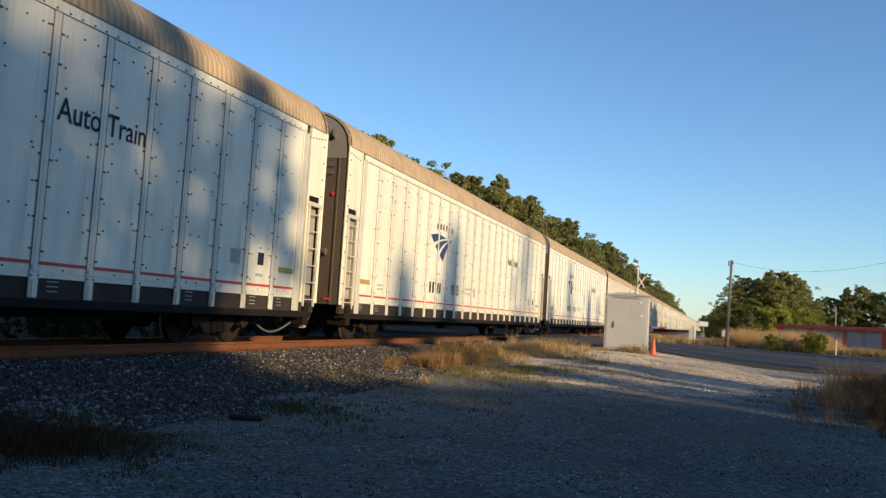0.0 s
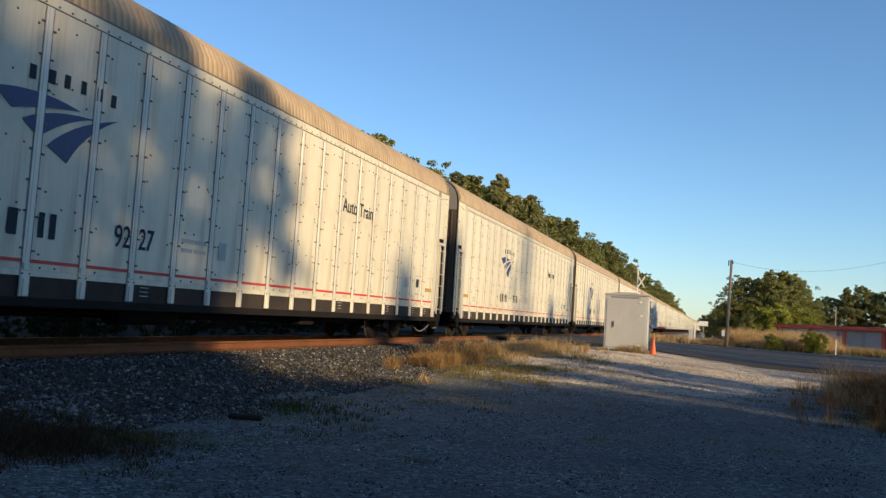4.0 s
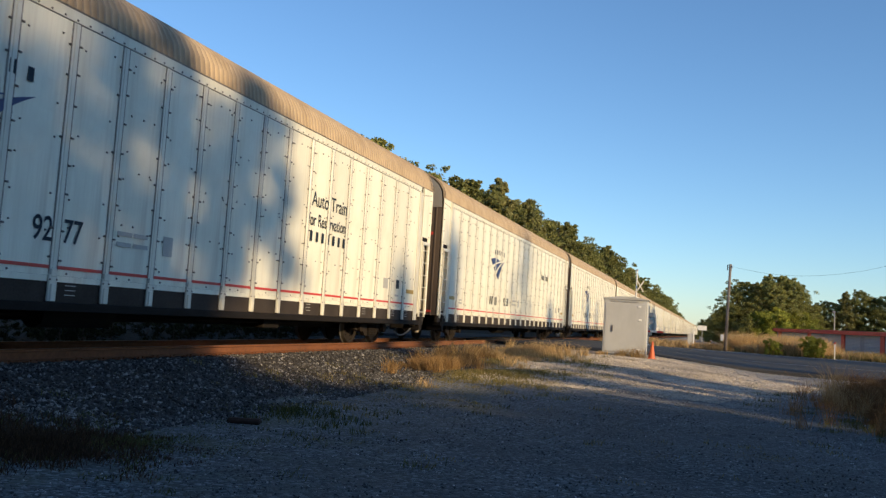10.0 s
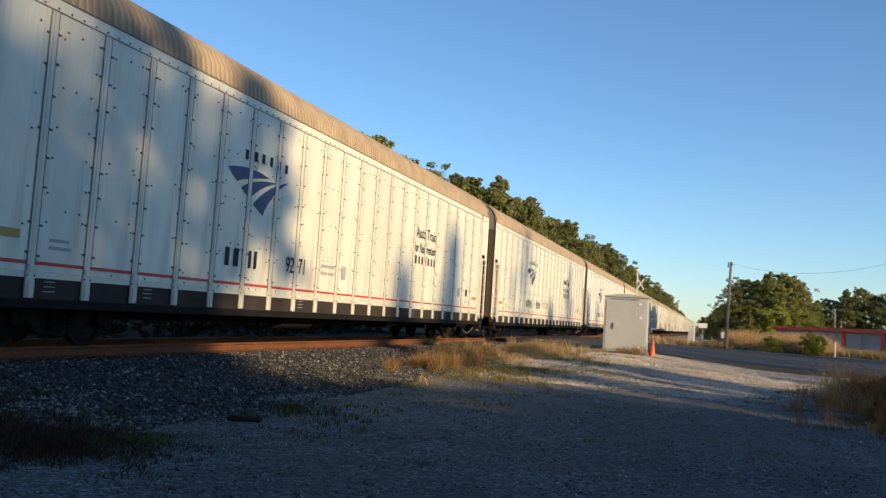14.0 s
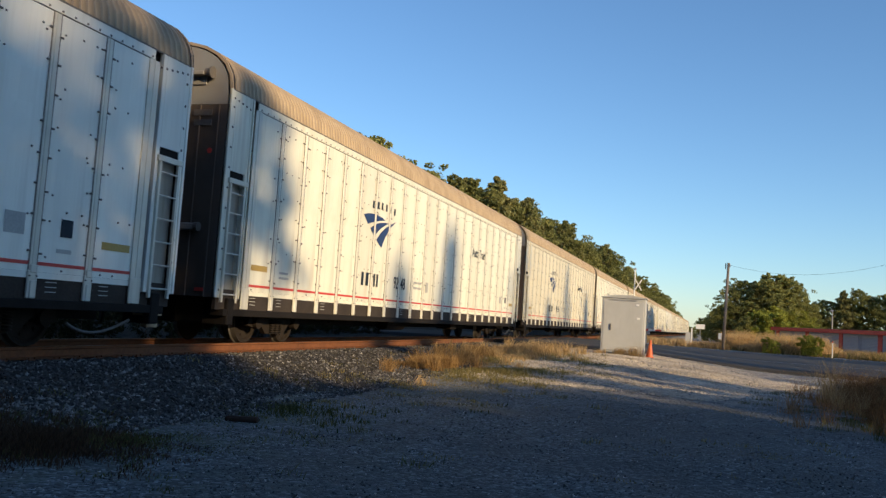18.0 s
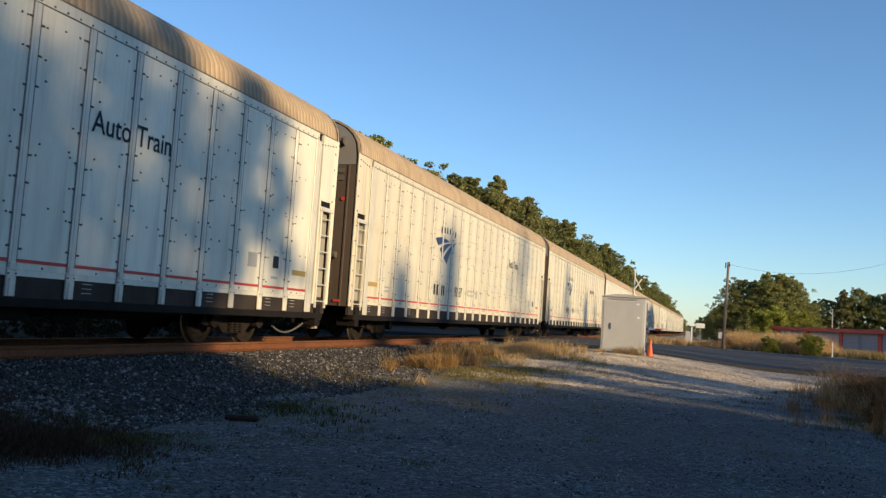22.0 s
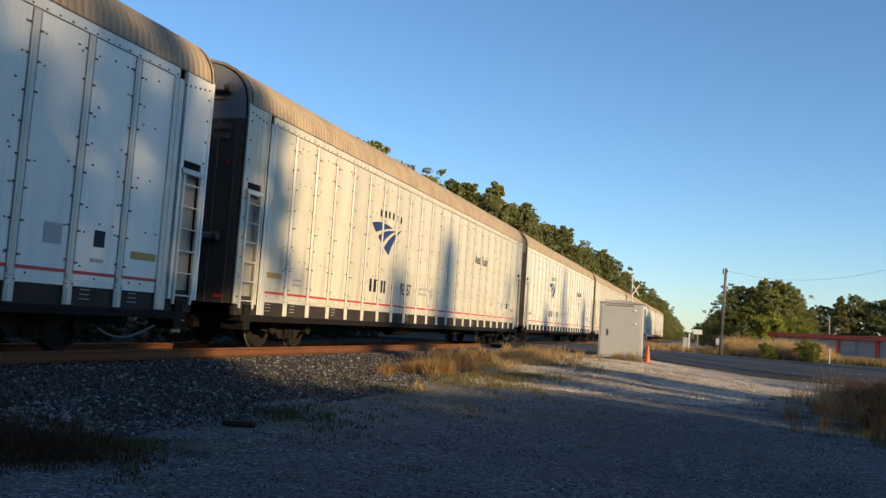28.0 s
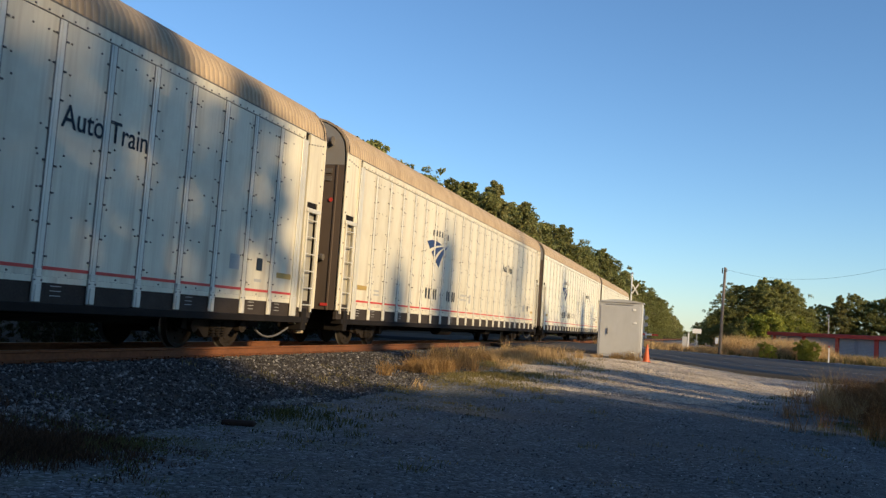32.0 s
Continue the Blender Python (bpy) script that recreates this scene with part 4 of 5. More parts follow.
def tree_meshes(seed, tall, kind, fine, thin=0):
    """Trunk with limbs, and a crown, for a pine, a broad tree or a bush."""
    rs = np.random.RandomState(seed)
    rnd = random.Random(seed)
    s = Shape()
    centres, radii = [], []
    lean = Vector((rnd.uniform(-0.04, 0.04), rnd.uniform(-0.04, 0.04), 1))
    if kind == "pine":
        base, width, limbs = 0.42 * tall, 0.15 * tall, 36
    elif kind == "slim":
        base, width, limbs = 0.30 * tall, 0.085 * tall, 34
    elif kind == "spire":
        base, width, limbs = 0.45 * tall, 0.020 * tall, 34
    elif kind == "crest":
        base, width, limbs = 0.74 * tall, 0.105 * tall, 34
    elif kind == "broad":
        base, width, limbs = 0.10 * tall, 0.36 * tall, 46
    else:
        base, width, limbs = 0.04 * tall, 0.42 * tall, 22
    r = 0.011 * tall + 0.03
    pts = [lean * (tall * 0.96 * i / 7) + Vector((rnd.uniform(-1, 1), rnd.uniform(-1, 1), 0)) * 0.012 * tall * (i > 0) for i in range(8)]
    for i in range(7):
        s.rod(pts[i], pts[i + 1], r * (1 - i / 7.6), r * (1 - (i + 1) / 7.6), 8, caps=False)
    for j in range(limbs):
        f = (j + 0.5) / limbs
        z = base + (tall * 0.97 - base) * f
        if kind in ("pine", "slim", "spire", "crest"):
            reach = width * (0.55 + 0.75 * math.sin(math.pi * min(1, f * 0.75 + 0.28))) * rnd.uniform(0.45, 1.1) * (1 - 0.55 * f)
        else:
            reach = width * math.sqrt(max(0.05, 1 - (2 * f - 0.85) ** 2 * 0.75)) * rnd.uniform(0.5, 1.08)
        a = j * 2.4 + rnd.uniform(-0.5, 0.5)
        o = lean * (z - 0.10 * reach)
        e = o + Vector((math.cos(a) * reach, math.sin(a) * reach, reach * rnd.uniform(0.15, 0.5)))
        s.rod(o, e, r * 0.30 * (1 - 0.6 * f) + 0.012, 0.01, 5, caps=False)
        rich = fine and kind in ("pine", "broad")
        for q in range(12 if rich else 4 if kind in ("pine", "slim", "spire", "crest") else 5):
            w = rnd.uniform(0.5, 1.05)
            c = o.lerp(e, w) + Vector((rnd.uniform(-1, 1), rnd.uniform(-1, 1), rnd.uniform(-0.4, 0.6))) * (0.48 if rich else 0.22) * reach
            centres.append(tuple(c))
            radii.append((0.10 if rich else 0.17 if kind in ("pine", "slim", "spire", "crest") else 0.21) * reach + (0.019 if kind != "spire" else 0.011) * tall * rnd.uniform(0.6, 1.2) * (0.66 if rich else 1.0))
    if kind == "bush" and fine:
        radii = [1.35 * a for a in radii]
    per, size = (52 if kind != "bush" else 84, (0.0112 if kind != "bush" else 0.022) * tall) if fine else (24, 0.024 * tall)
    v, f = leaf_cloud(rs, centres, radii, thin or per, size, 0.7)
    return s, v, f


TREES = {}


def tree(name, kind, variant, tall, mat, label, group, m, fine=True, thin=0):
    """A tree or bush from a few shared patterns."""
    key = (kind, variant, mat.name, fine, thin)
    if key not in TREES:
        s, v, f = tree_meshes(100 + variant * 7 + len(kind), 10.0, kind, fine, thin)
        TREES[key] = (s.mesh("trunk", M_BARK, smooth=True), raw_mesh("crown", v, f, mat))
    t = thing(name, label, "tree" if kind != "bush" else "bush", m, group)
    k = tall / 10.0
    for pn, me in zip(("trunk", "crown"), TREES[key]):
        o = part(pn, me, t)
        o.scale = (k, k, k)
    return t


def blades(name, label, count, place, mat, seed, tall, wide=0.012, category="grass"):
    """Grass and weeds: thin bent blades in one mesh."""
    rs = np.random.RandomState(seed)
    p = place(rs, count)
    n = len(p)
    h = tall[0] + (tall[1] - tall[0]) * rs.rand(n) * (0.55 + 0.45 * np.sin(p[:, 0] * 1.3 + 2.0 * np.sin(p[:, 1] * 0.7)))
    a = rs.rand(n) * 6.283
    bend = rs.randn(n, 2) * 0.42 * h[:, None]
    w = wide * (0.6 + 0.8 * rs.rand(n))
    dx, dy = np.cos(a) * w, np.sin(a) * w
    z0 = np.zeros(n)
    b1 = p + np.stack([dx, dy, z0], 1)
    b2 = p - np.stack([dx, dy, z0], 1)
    mid = p + np.stack([bend[:, 0] * 0.35, bend[:, 1] * 0.35, h * 0.55], 1)
    m1, m2 = mid + np.stack([dx, dy, z0], 1) * 0.7, mid - np.stack([dx, dy, z0], 1) * 0.7
    tip = p + np.stack([bend[:, 0], bend[:, 1], h], 1)
    v = np.stack([b1, b2, m2, m1, tip], 1).reshape(-1, 3)
    i = 5 * np.arange(n)[:, None]
    me = bpy.data.meshes.new(name)
    quads = (i + np.array([[0, 1, 2, 3]])).tolist()
    tris = (i + np.array([[3, 2, 4]])).tolist()
    me.from_pydata(v.tolist(), [], quads + tris)
    me.materials.append(mat)
    return tagged(new(name, me), label, category, kind="stuff")


def patch(cx, cy, rx, ry, tufts, soft=False):
    """A place function: blades gathered in tufts inside an ellipse."""
    def place(rs, n):
        a, r = rs.rand(tufts) * 6.283, (np.abs(rs.randn(tufts)) * 0.62 if soft else np.sqrt(rs.rand(tufts)))
        tx, ty = cx + rx * r * np.cos(a), cy + ry * r * np.sin(a)
        k = rs.randint(0, tufts, n)
        x, y = tx[k] + rs.randn(n) * 0.10, ty[k] + rs.randn(n) * 0.10
        z = np.array([max(height(p, q), float(ballast_z(p - TRACK_X)) if p < -5.9 else -9) for p, q in zip(x, y)]) - 0.02
        return np.stack([x, y, z], 1)
    return place


def build_plants():
    blades("weeds", "tall dry straw-coloured weeds beside the ballast", 3400, patch(-6.8, 21.4, 1.0, 1.9, 40, True), M_AMBER, 1, (0.25, 0.95), 0.006)
    blades("weeds", "tall dry grass in front of the cabinet", 7000, patch(-6.1, 28.6, 1.8, 4.6, 120, True), M_STRAW, 2, (0.15, 0.65), 0.008)
    blades("weeds", "dry stalks at the foot of the cabinet", 500, patch(-3.4, 34.1, 0.75, 0.25, 9), M_STRAW, 12, (0.15, 0.55), 0.008)
    blades("weeds", "sparse brown weeds on the ballast edge", 2400, patch(-7.3, 25.5, 1.0, 6.0, 60), M_AMBER, 13, (0.15, 0.6), 0.006)
    blades("grass", "short green-brown grass on the verge", 42000, patch(-5.4, 23.0, 2.5, 7.5, 1100, True), M_OLIVE, 3, (0.03, 0.17), 0.006)
    blades("grass", "thin short grass in the gravel", 3000, patch(-6.0, 11.5, 2.2, 4.5, 170, True), M_GRASS, 4, (0.03, 0.12), 0.008)
    blades("weeds", "dark brown weeds at the edge of the yard", 26000, patch(4.7, 20.8, 2.1, 4.6, 520, True), M_BROWN, 5, (0.15, 0.8), 0.004)
    blades("weeds", "tall brown weeds on the bank of the yard", 34000, patch(5.6, 22.0, 2.4, 5.6, 700), M_BROWN, 25, (0.4, 1.25), 0.004)
    blades("weeds", "dry straw stalks among the brown weeds", 5200, patch(5.2, 22.4, 2.5, 5.6, 150), M_STRAW, 15, (0.4, 1.3), 0.004)
    blades("grass", "short green grass under the brown weeds", 34000, patch(4.6, 20.2, 2.6, 5.4, 900, True), M_GRASS, 16, (0.04, 0.20), 0.006)
    blades("grass", "thin green grass in the gravel of the yard", 2600, patch(0.9, 11.4, 1.0, 0.6, 160, True), M_OLIVE, 26, (0.015, 0.06), 0.005)
    blades("grass", "scattered grass tufts in the gravel", 1900, patch(-2.0, 13.5, 5.0, 5.0, 120), M_OLIVE, 27, (0.02, 0.08), 0.006)
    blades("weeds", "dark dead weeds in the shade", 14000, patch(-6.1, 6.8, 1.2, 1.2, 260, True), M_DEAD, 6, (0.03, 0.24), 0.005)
    blades("grass", "low green weeds among the dead ones", 5000, patch(-5.7, 7.6, 1.6, 1.6, 150, True), M_GRASS, 28, (0.03, 0.16), 0.006)
    blades("field_grass", "tall sunlit straw grass beyond the road", 40000, patch(5.0, 70.5, 4.1, 6.0, 1900), M_STRAW, 7, (0.5, 1.75), 0.011)
    blades("field_grass", "low straw grass at the edge of the field", 14000, patch(0.6, 72, 2.2, 6.5, 700), M_STRAW, 47, (0.12, 0.62), 0.011)
    blades("field_grass", "short dry grass before the storage building", 22000, patch(13.5, 70, 6.5, 6.5, 1400), M_STRAW, 37, (0.2, 0.75), 0.014)
    blades("field_grass", "green weeds among the straw grass", 9000, patch(9.2, 69, 10.0, 5.5, 420), M_OLIVE, 17, (0.2, 0.9), 0.016)
    blades("field_grass", "dry grass close beside the rails", 6000, patch(-7.4, 84, 1.5, 21, 380), M_STRAW, 18, (0.25, 0.7), 0.02)
    blades("field_grass", "dry grass along the railway beyond the road", 7000, patch(-4.3, 76, 4.2, 13, 300), M_STRAW, 8, (0.2, 0.7), 0.03)


def build_trees():
    rnd = random.Random(21)
    pine, oak = "tall pine with dark green needles beside the railway", "broad green tree behind the field"
    def edge(y):
        """How far to the left of the line the wood begins."""
        return float(np.interp(y, (-60, 90, 100, 166, 204, 288, 420), (-32, -31, -26, -23, -21.5, -18, -16)))

    y = -24.0
    while y < 520:
        for row in range(2):
            tall = rnd.uniform(17.2, 20.2) - (1.0 if row == 0 else 0)
            if y < 60:
                tall = rnd.uniform(11.5, 14.5)
            tall *= float(np.interp(y, (190, 260, 390, 520), (1.0, 0.84, 0.60, 0.50)))
            x = edge(y) - 4.5 * row + rnd.uniform(-1.5, 1.5)
            kind = "pine" if rnd.random() < 0.6 else "broad"
            tree("pine_tree" if kind == "pine" else "broadleaf_tree", kind, rnd.randrange(4), tall * (1 if kind == "pine" else 0.93), M_PINE if kind == "pine" else M_OAK,
                 pine if kind == "pine" else "dense green tree in the wood beside the railway", "wood beside the railway", pose(x, y + rnd.uniform(-1.5, 1.5), 0.0, 0, 0, rnd.uniform(0, 360)), 45 < y < 330)
        y += 4.4 if y < 140 else 7.5
    y = -20.0
    while y < 420:
        tree("bush", "bush", rnd.randrange(3), rnd.uniform(2.5, 5.0), M_OAK, "low green bush at the edge of the wood", "undergrowth of the wood", pose(edge(y) + 3.0 + rnd.uniform(-1, 1.0), y, 0, 0, 0, rnd.uniform(0, 360)), False)
        y += 3.2 if y < 60 else 9.0
    # brush added so the view beneath the wagons stays dark
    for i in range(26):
        tree("bush", "bush", rnd.randrange(3), rnd.uniform(2.0, 3.4), M_BRUSH, "low brush added beyond the track, leaves coloured dark as shade", "brush beyond the track", pose(-18.5 + rnd.uniform(-1.5, 1.5), -6 + 1.9 * i, 0, 0, 0, rnd.uniform(0, 360)), False)
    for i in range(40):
        tree("bush", "bush", rnd.randrange(3), rnd.uniform(1.1, 1.7), M_BRUSH, "low brush added beyond the track, leaves coloured dark as shade", "brush beyond the track", pose(-15.6 + rnd.uniform(-0.6, 0.6), -8 + 1.2 * i, 0, 0, 0, rnd.uniform(0, 360)), False)
    for y, tall in ((66.1, 17.6), (68.7, 17.7)):
        tree("pine_tree", "slim", 1, tall, M_PINE, "slender pine whose tip shows above the wagons", "wood beside the railway", pose(-31, y, 0, 0, 0, 40))
    # right of the line, beyond the field
    for i in range(24):
        x, yy = 2.6 + rnd.uniform(-1, 2) + 0.28 * i, 150 + 16 * i
        tree("broadleaf_tree", "broad", rnd.randrange(4), rnd.uniform(6, 8) + 0.12 * i, M_OAK, oak, "trees beyond the field", pose(x, yy, 0, 0, 0, rnd.uniform(0, 360)), False)
    for x, yy, tall, kind, mat in ((0.9, 124, 4.6, "broad", M_OAK), (3.2, 126, 8.2, "broad", M_OAK), (5.7, 127, 9.4, "pine", M_PINE), (8.2, 126, 10.2, "broad", M_OAK), (10.0, 128, 9.6, "broad", M_OAK),
                                   (12.0, 131, 7.2, "broad", M_OAK), (5.4, 120, 5.0, "bush", M_LIME), (7.8, 120, 5.6, "bush", M_LIME), (9.8, 121, 5.0, "bush", M_LIME),
                                   (14.0, 136, 6.4, "broad", M_OAK), (16.0, 138, 7.6, "broad", M_OAK), (18.4, 136, 9.2, "pine", M_PINE), (20.2, 138, 9.2, "broad", M_OAK), (22.4, 137, 8.2, "broad", M_OAK), (24.6, 136, 9.0, "broad", M_OAK),
                                   (28, 136, 9.4, "broad", M_OAK), (16, 140, 5, "bush", M_OAK), (20, 140, 5, "bush", M_OAK), (2.0, 132, 6.0, "broad", M_OAK), (-0.4, 138, 3.8, "bush", M_OAK), (-1.6, 165, 4.2, "bush", M_OAK), (0.6, 158, 5.4, "broad", M_OAK), (4.6, 132, 9.6, "broad", M_OAK), (7.0, 133, 10.6, "pine", M_PINE), (9.4, 134, 10.2, "broad", M_OAK), (11.4, 126, 5.6, "bush", M_LIME), (4.2, 119, 4.0, "bush", M_OAK), (13.2, 140, 7.0, "broad", M_OAK), (26.4, 139, 9.2, "broad", M_OAK)):
        tree({"broad": "broadleaf_tree", "pine": "pine_tree", "bush": "bush"}[kind], kind, rnd.randrange(3), tall, mat, oak if mat is not M_LIME else "yellow-green leafy tree lit by the sun", "trees beyond the field", pose(x, yy, 0.1, 0, 0, rnd.uniform(0, 360)))
    for x, yy, tall in ((3.75, 63.6, 1.15), (4.3, 64.0, 0.95), (6.2, 63.4, 1.45), (7.0, 63.6, 1.4), (6.6, 64.2, 1.5)):
        tree("bush", "bush", rnd.randrange(3), tall, M_LIME, "bright green bush among the straw grass", "bushes in the field", pose(x, yy, 0.4, 0, 0, rnd.uniform(0, 360)))
    for x, yy, tall in ((2.9, 17.4, 0.5), (3.5, 18.8, 0.65), (3.4, 21.0, 0.7), (4.4, 17.6, 0.6), (4.3, 20.2, 0.85), (4.2, 22.8, 0.85), (5.4, 19.4, 0.9), (5.3, 22.0, 1.05), (5.2, 25.0, 1.0), (6.4, 21.0, 1.1), (6.4, 24.2, 1.15)):
        tree("bush", "bush", rnd.randrange(3), tall, M_BROWN, "low brown dry bush among the weeds", "dry bushes at the yard's edge", pose(x, yy, height(x, yy) - 0.03, 0, 0, rnd.uniform(0, 360)))
    for i in range(16):
        tree("broadleaf_tree", "broad", rnd.randrange(4), rnd.uniform(4.5, 7.0), M_OAK, "far low tree at the end of the straight line", "far trees along the line", pose(-16 + 2.4 * i, 640 + rnd.uniform(-20, 20), 0, 0, 0, rnd.uniform(0, 360)), False)
    # the unseen wood behind the camera, placed to throw the evening shade
    n, s = Vector((0.485, 0.875, 0)), Vector((0.875, -0.485, 0))

    def grove(w, q, tall, kind, thin=0):
        rnd = random.Random(int(w * 10) * 31 + int(q))
        p = n * w + s * q
        tree("pine_tree" if kind != "broad" else "broadleaf_tree", kind, rnd.randrange(4), tall, M_PINE if kind != "broad" else M_OAK, "unseen tree behind the yard, placed to cast shade", "wood behind the yard",
             Matrix.Translation(p) @ pose(0, 0, 0, 0, 0, rnd.uniform(0, 360)), False, thin)

    # unseen near trees added to cut the skylight on the yard
    for w, q, tall in ((-2, 13, 14), (-11, 13, 16), (-19, 17, 16), (-27, 12, 15)):
        grove(w, q, tall, "broad")
    w = -60.0
    while w < -9.0:
        grove(w, 26 + rnd.uniform(-2, 2), rnd.uniform(18.5, 20.0), "broad")
        grove(w - 2, 38 + rnd.uniform(-3, 3), rnd.uniform(21, 24), "broad")
        w += 3.8
    # thin-crowned trees whose shade is broken
    for w, q, tall, kind, thin in ((-7.5, 25, 19.5, "broad", 0), (-3.4, 27, 20.0, "pine", 0), (-0.4, 25, 19.0, "slim", 8), (0.9, 28, 20.5, "pine", 6), (3.2, 25, 16.6, "slim", 6), (3.6, 56, 27.0, "pine", 2),
                                   (5.3, 61, 28.5, "pine", 2), (7.2, 28, 17.6, "slim", 1), (7.5, 25, 15.4, "slim", 3), (8.4, 27, 18.6, "crest", 3), (6.8, 29, 19.8, "crest", 1)):
        grove(w, q, tall, kind, thin)
    for w, q, tall in ((-6, 26, 12.6), (-1.5, 26, 12.8), (0.6, 27, 14.4), (2.2, 26, 14.7), (3.7, 26, 14.3), (5.6, 26, 12.5), (10.4, 26, 11.5), (12.6, 26, 10.8), (19.2, 25, 9.4)):
        grove(w, q, tall, "broad")
    # unseen lower trees added to block glow from the horizon
    for w, q, tall in ((-14, 16, 8.0), (-8, 16, 8.0), (-2, 17, 8.2), (4, 17, 8.2), (9.5, 15, 7.0), (12.5, 15, 6.4)):
        grove(w, q, tall, "broad")
    for w, q, tall in ((17.05, 61, 26.6), (17.3, 64, 26.0), (21.1, 62, 29.0), (21.5, 66, 28.5), (38.5, 60, 29.4), (53.6, 60, 32.6)):
        grove(w, q, tall, "spire")
    grove(12.2, 15.5, 7.9, "broad")
    for w, tall in ((13.5, 8.3), (14.3, 8.2), (15.0, 8.0)):
        grove(w, 15, tall, "slim", 40)
    # unseen low tree added to shape a dark band on the gravel
    grove(17.65, 0.5, 3.5, "broad", 60)
    for w, tall in ((19.1, 13.5), (20.7, 13.3), (22.4, 13.6)):
        grove(w, 30, tall, "spire", 40)
    # unseen thin pines added to dim the sun on the far wagons
    for w in (33, 45, 57):
        grove(w, 62, 33.0, "pine", 1)
    for w, q, tall in ((29, 60, 22.0), (36, 60, 22.0), (23.8, 30, 12.2), (29.0, 30, 12.4), (35.5, 31, 13.0)):
        grove(w, q, tall, "slim")


# ---- things by the crossing ----
def build_cabinet():
    c = thing("signal_cabinet", "grey aluminium railway signal cabinet with double doors", "cabinet", pose(-3.37, 35.15, height(-3.3, 34.5), 0, 0, 2))
    w, d, h = 0.85, 0.62, 2.24
    part("body", Shape().box(-w, w, -d, d, 0.06, h, b=0.02).mesh("body", M_CASE), c)
    part("plinth", Shape().box(-w + 0.05, w - 0.05, -d + 0.05, d - 0.05, -0.1, 0.07).mesh("plinth", M_GALV), c, "low grey plinth")
    s = Shape()
    pts = [(-w - 0.05, h), (w + 0.05, h), (w + 0.05, h + 0.03), (0.3, h + 0.12), (-0.3, h + 0.12), (-w - 0.05, h + 0.03)]
    n = len(pts)
    s.put([(x, -d - 0.05, z) for x, z in pts] + [(x, d + 0.05, z) for x, z in pts], [tuple(range(n)), tuple(range(2 * n - 1, n - 1, -1))] + [(i, n + i, n + (i + 1) % n, (i + 1) % n) for i in range(n)])
    part("roof", s.mesh("roof", M_CASE), c, "shallow pitched metal lid")
    door = Shape().box(-0.78, 0.78, -0.012, 0.012, 0.16, h - 0.14, b=0.008).mesh("door", M_CASE)
    dr = part("door", door, c, "", pose(0, -d - 0.008, 0))
    part("handle", Shape().box(-0.50, -0.46, -0.05, 0, 0.95, 1.2, b=0.01).mesh("handle", M_BOLT), dr, "dark handle", pose(0, -0.012, 0))
    for x, z in ((0.48, h - 0.26), (0.52, 1.45), (0.48, 0.28)):
        part("hinge", Shape().box(x, x + 0.12, -0.03, 0, z - 0.04, z + 0.04, b=0.008).mesh("hinge", M_SIGNW), dr, "", pose(0, -0.01, 0))
    part("vent", Shape().box(-0.6, 0.5, -0.02, 0, h - 0.11, h - 0.06, b=0.005).mesh("vent", M_GALV), c, "", pose(0, -d - 0.004, 0))


def build_cone():
    c = thing("traffic_cone", "orange traffic cone leaning on the signal cabinet", "cone", pose(-2.27, 34.5, height(-2.3, 34.5) - 0.01))
    part("base", Shape().box(-0.18, 0.18, -0.18, 0.18, 0, 0.04, b=0.012).mesh("base", M_CONE), c)
    part("body", Shape().rod((0, 0, 0.04), (0.02, 0, 0.70), 0.135, 0.03, 20).mesh("body", M_CONE, smooth=False), c)


def build_crossbuck():
    c = thing("crossing_signal", "white crossing signal mast with crossed boards", "crossing signal", pose(-5.16, 60.0, 0.50, 0, 0, 0))
    part("mast", Shape().rod((0, 0, 0), (0, 0, 5.1), 0.05, 0.045, 12).mesh("mast", M_SIGNW), c)
    blade = Shape().box(-0.54, 0.54, -0.02, 0.0, -0.055, 0.055, b=0.005).mesh("board", M_BOARD)
    for a in (45, -45):
        part("board", blade, c, "white crossed board", pose(0.25, -0.09 - (0.022 if a > 0 else 0), 4.05, 0, 0, 58) @ pose(0, 0, 0, 0, a, 0))
    for x in (-0.38, 0.38):
        s = Shape().rod((x, 0.0, 2.75), (x, 0.16, 2.75), 0.16, n=16)
        part("lamp", s.mesh("lamp", M_UNDER), c, "dark unlit signal lamp", pose(0, -0.2, 0))
    part("bell", Shape().rod((0, 0, 5.1), (0, 0, 5.22), 0.11, 0.05, 12).mesh("bell", M_GALV), c)
    part("base", Shape().box(-0.25, 0.25, -0.25, 0.25, -0.1, 0.12, b=0.02).mesh("base", M_GALV), c)


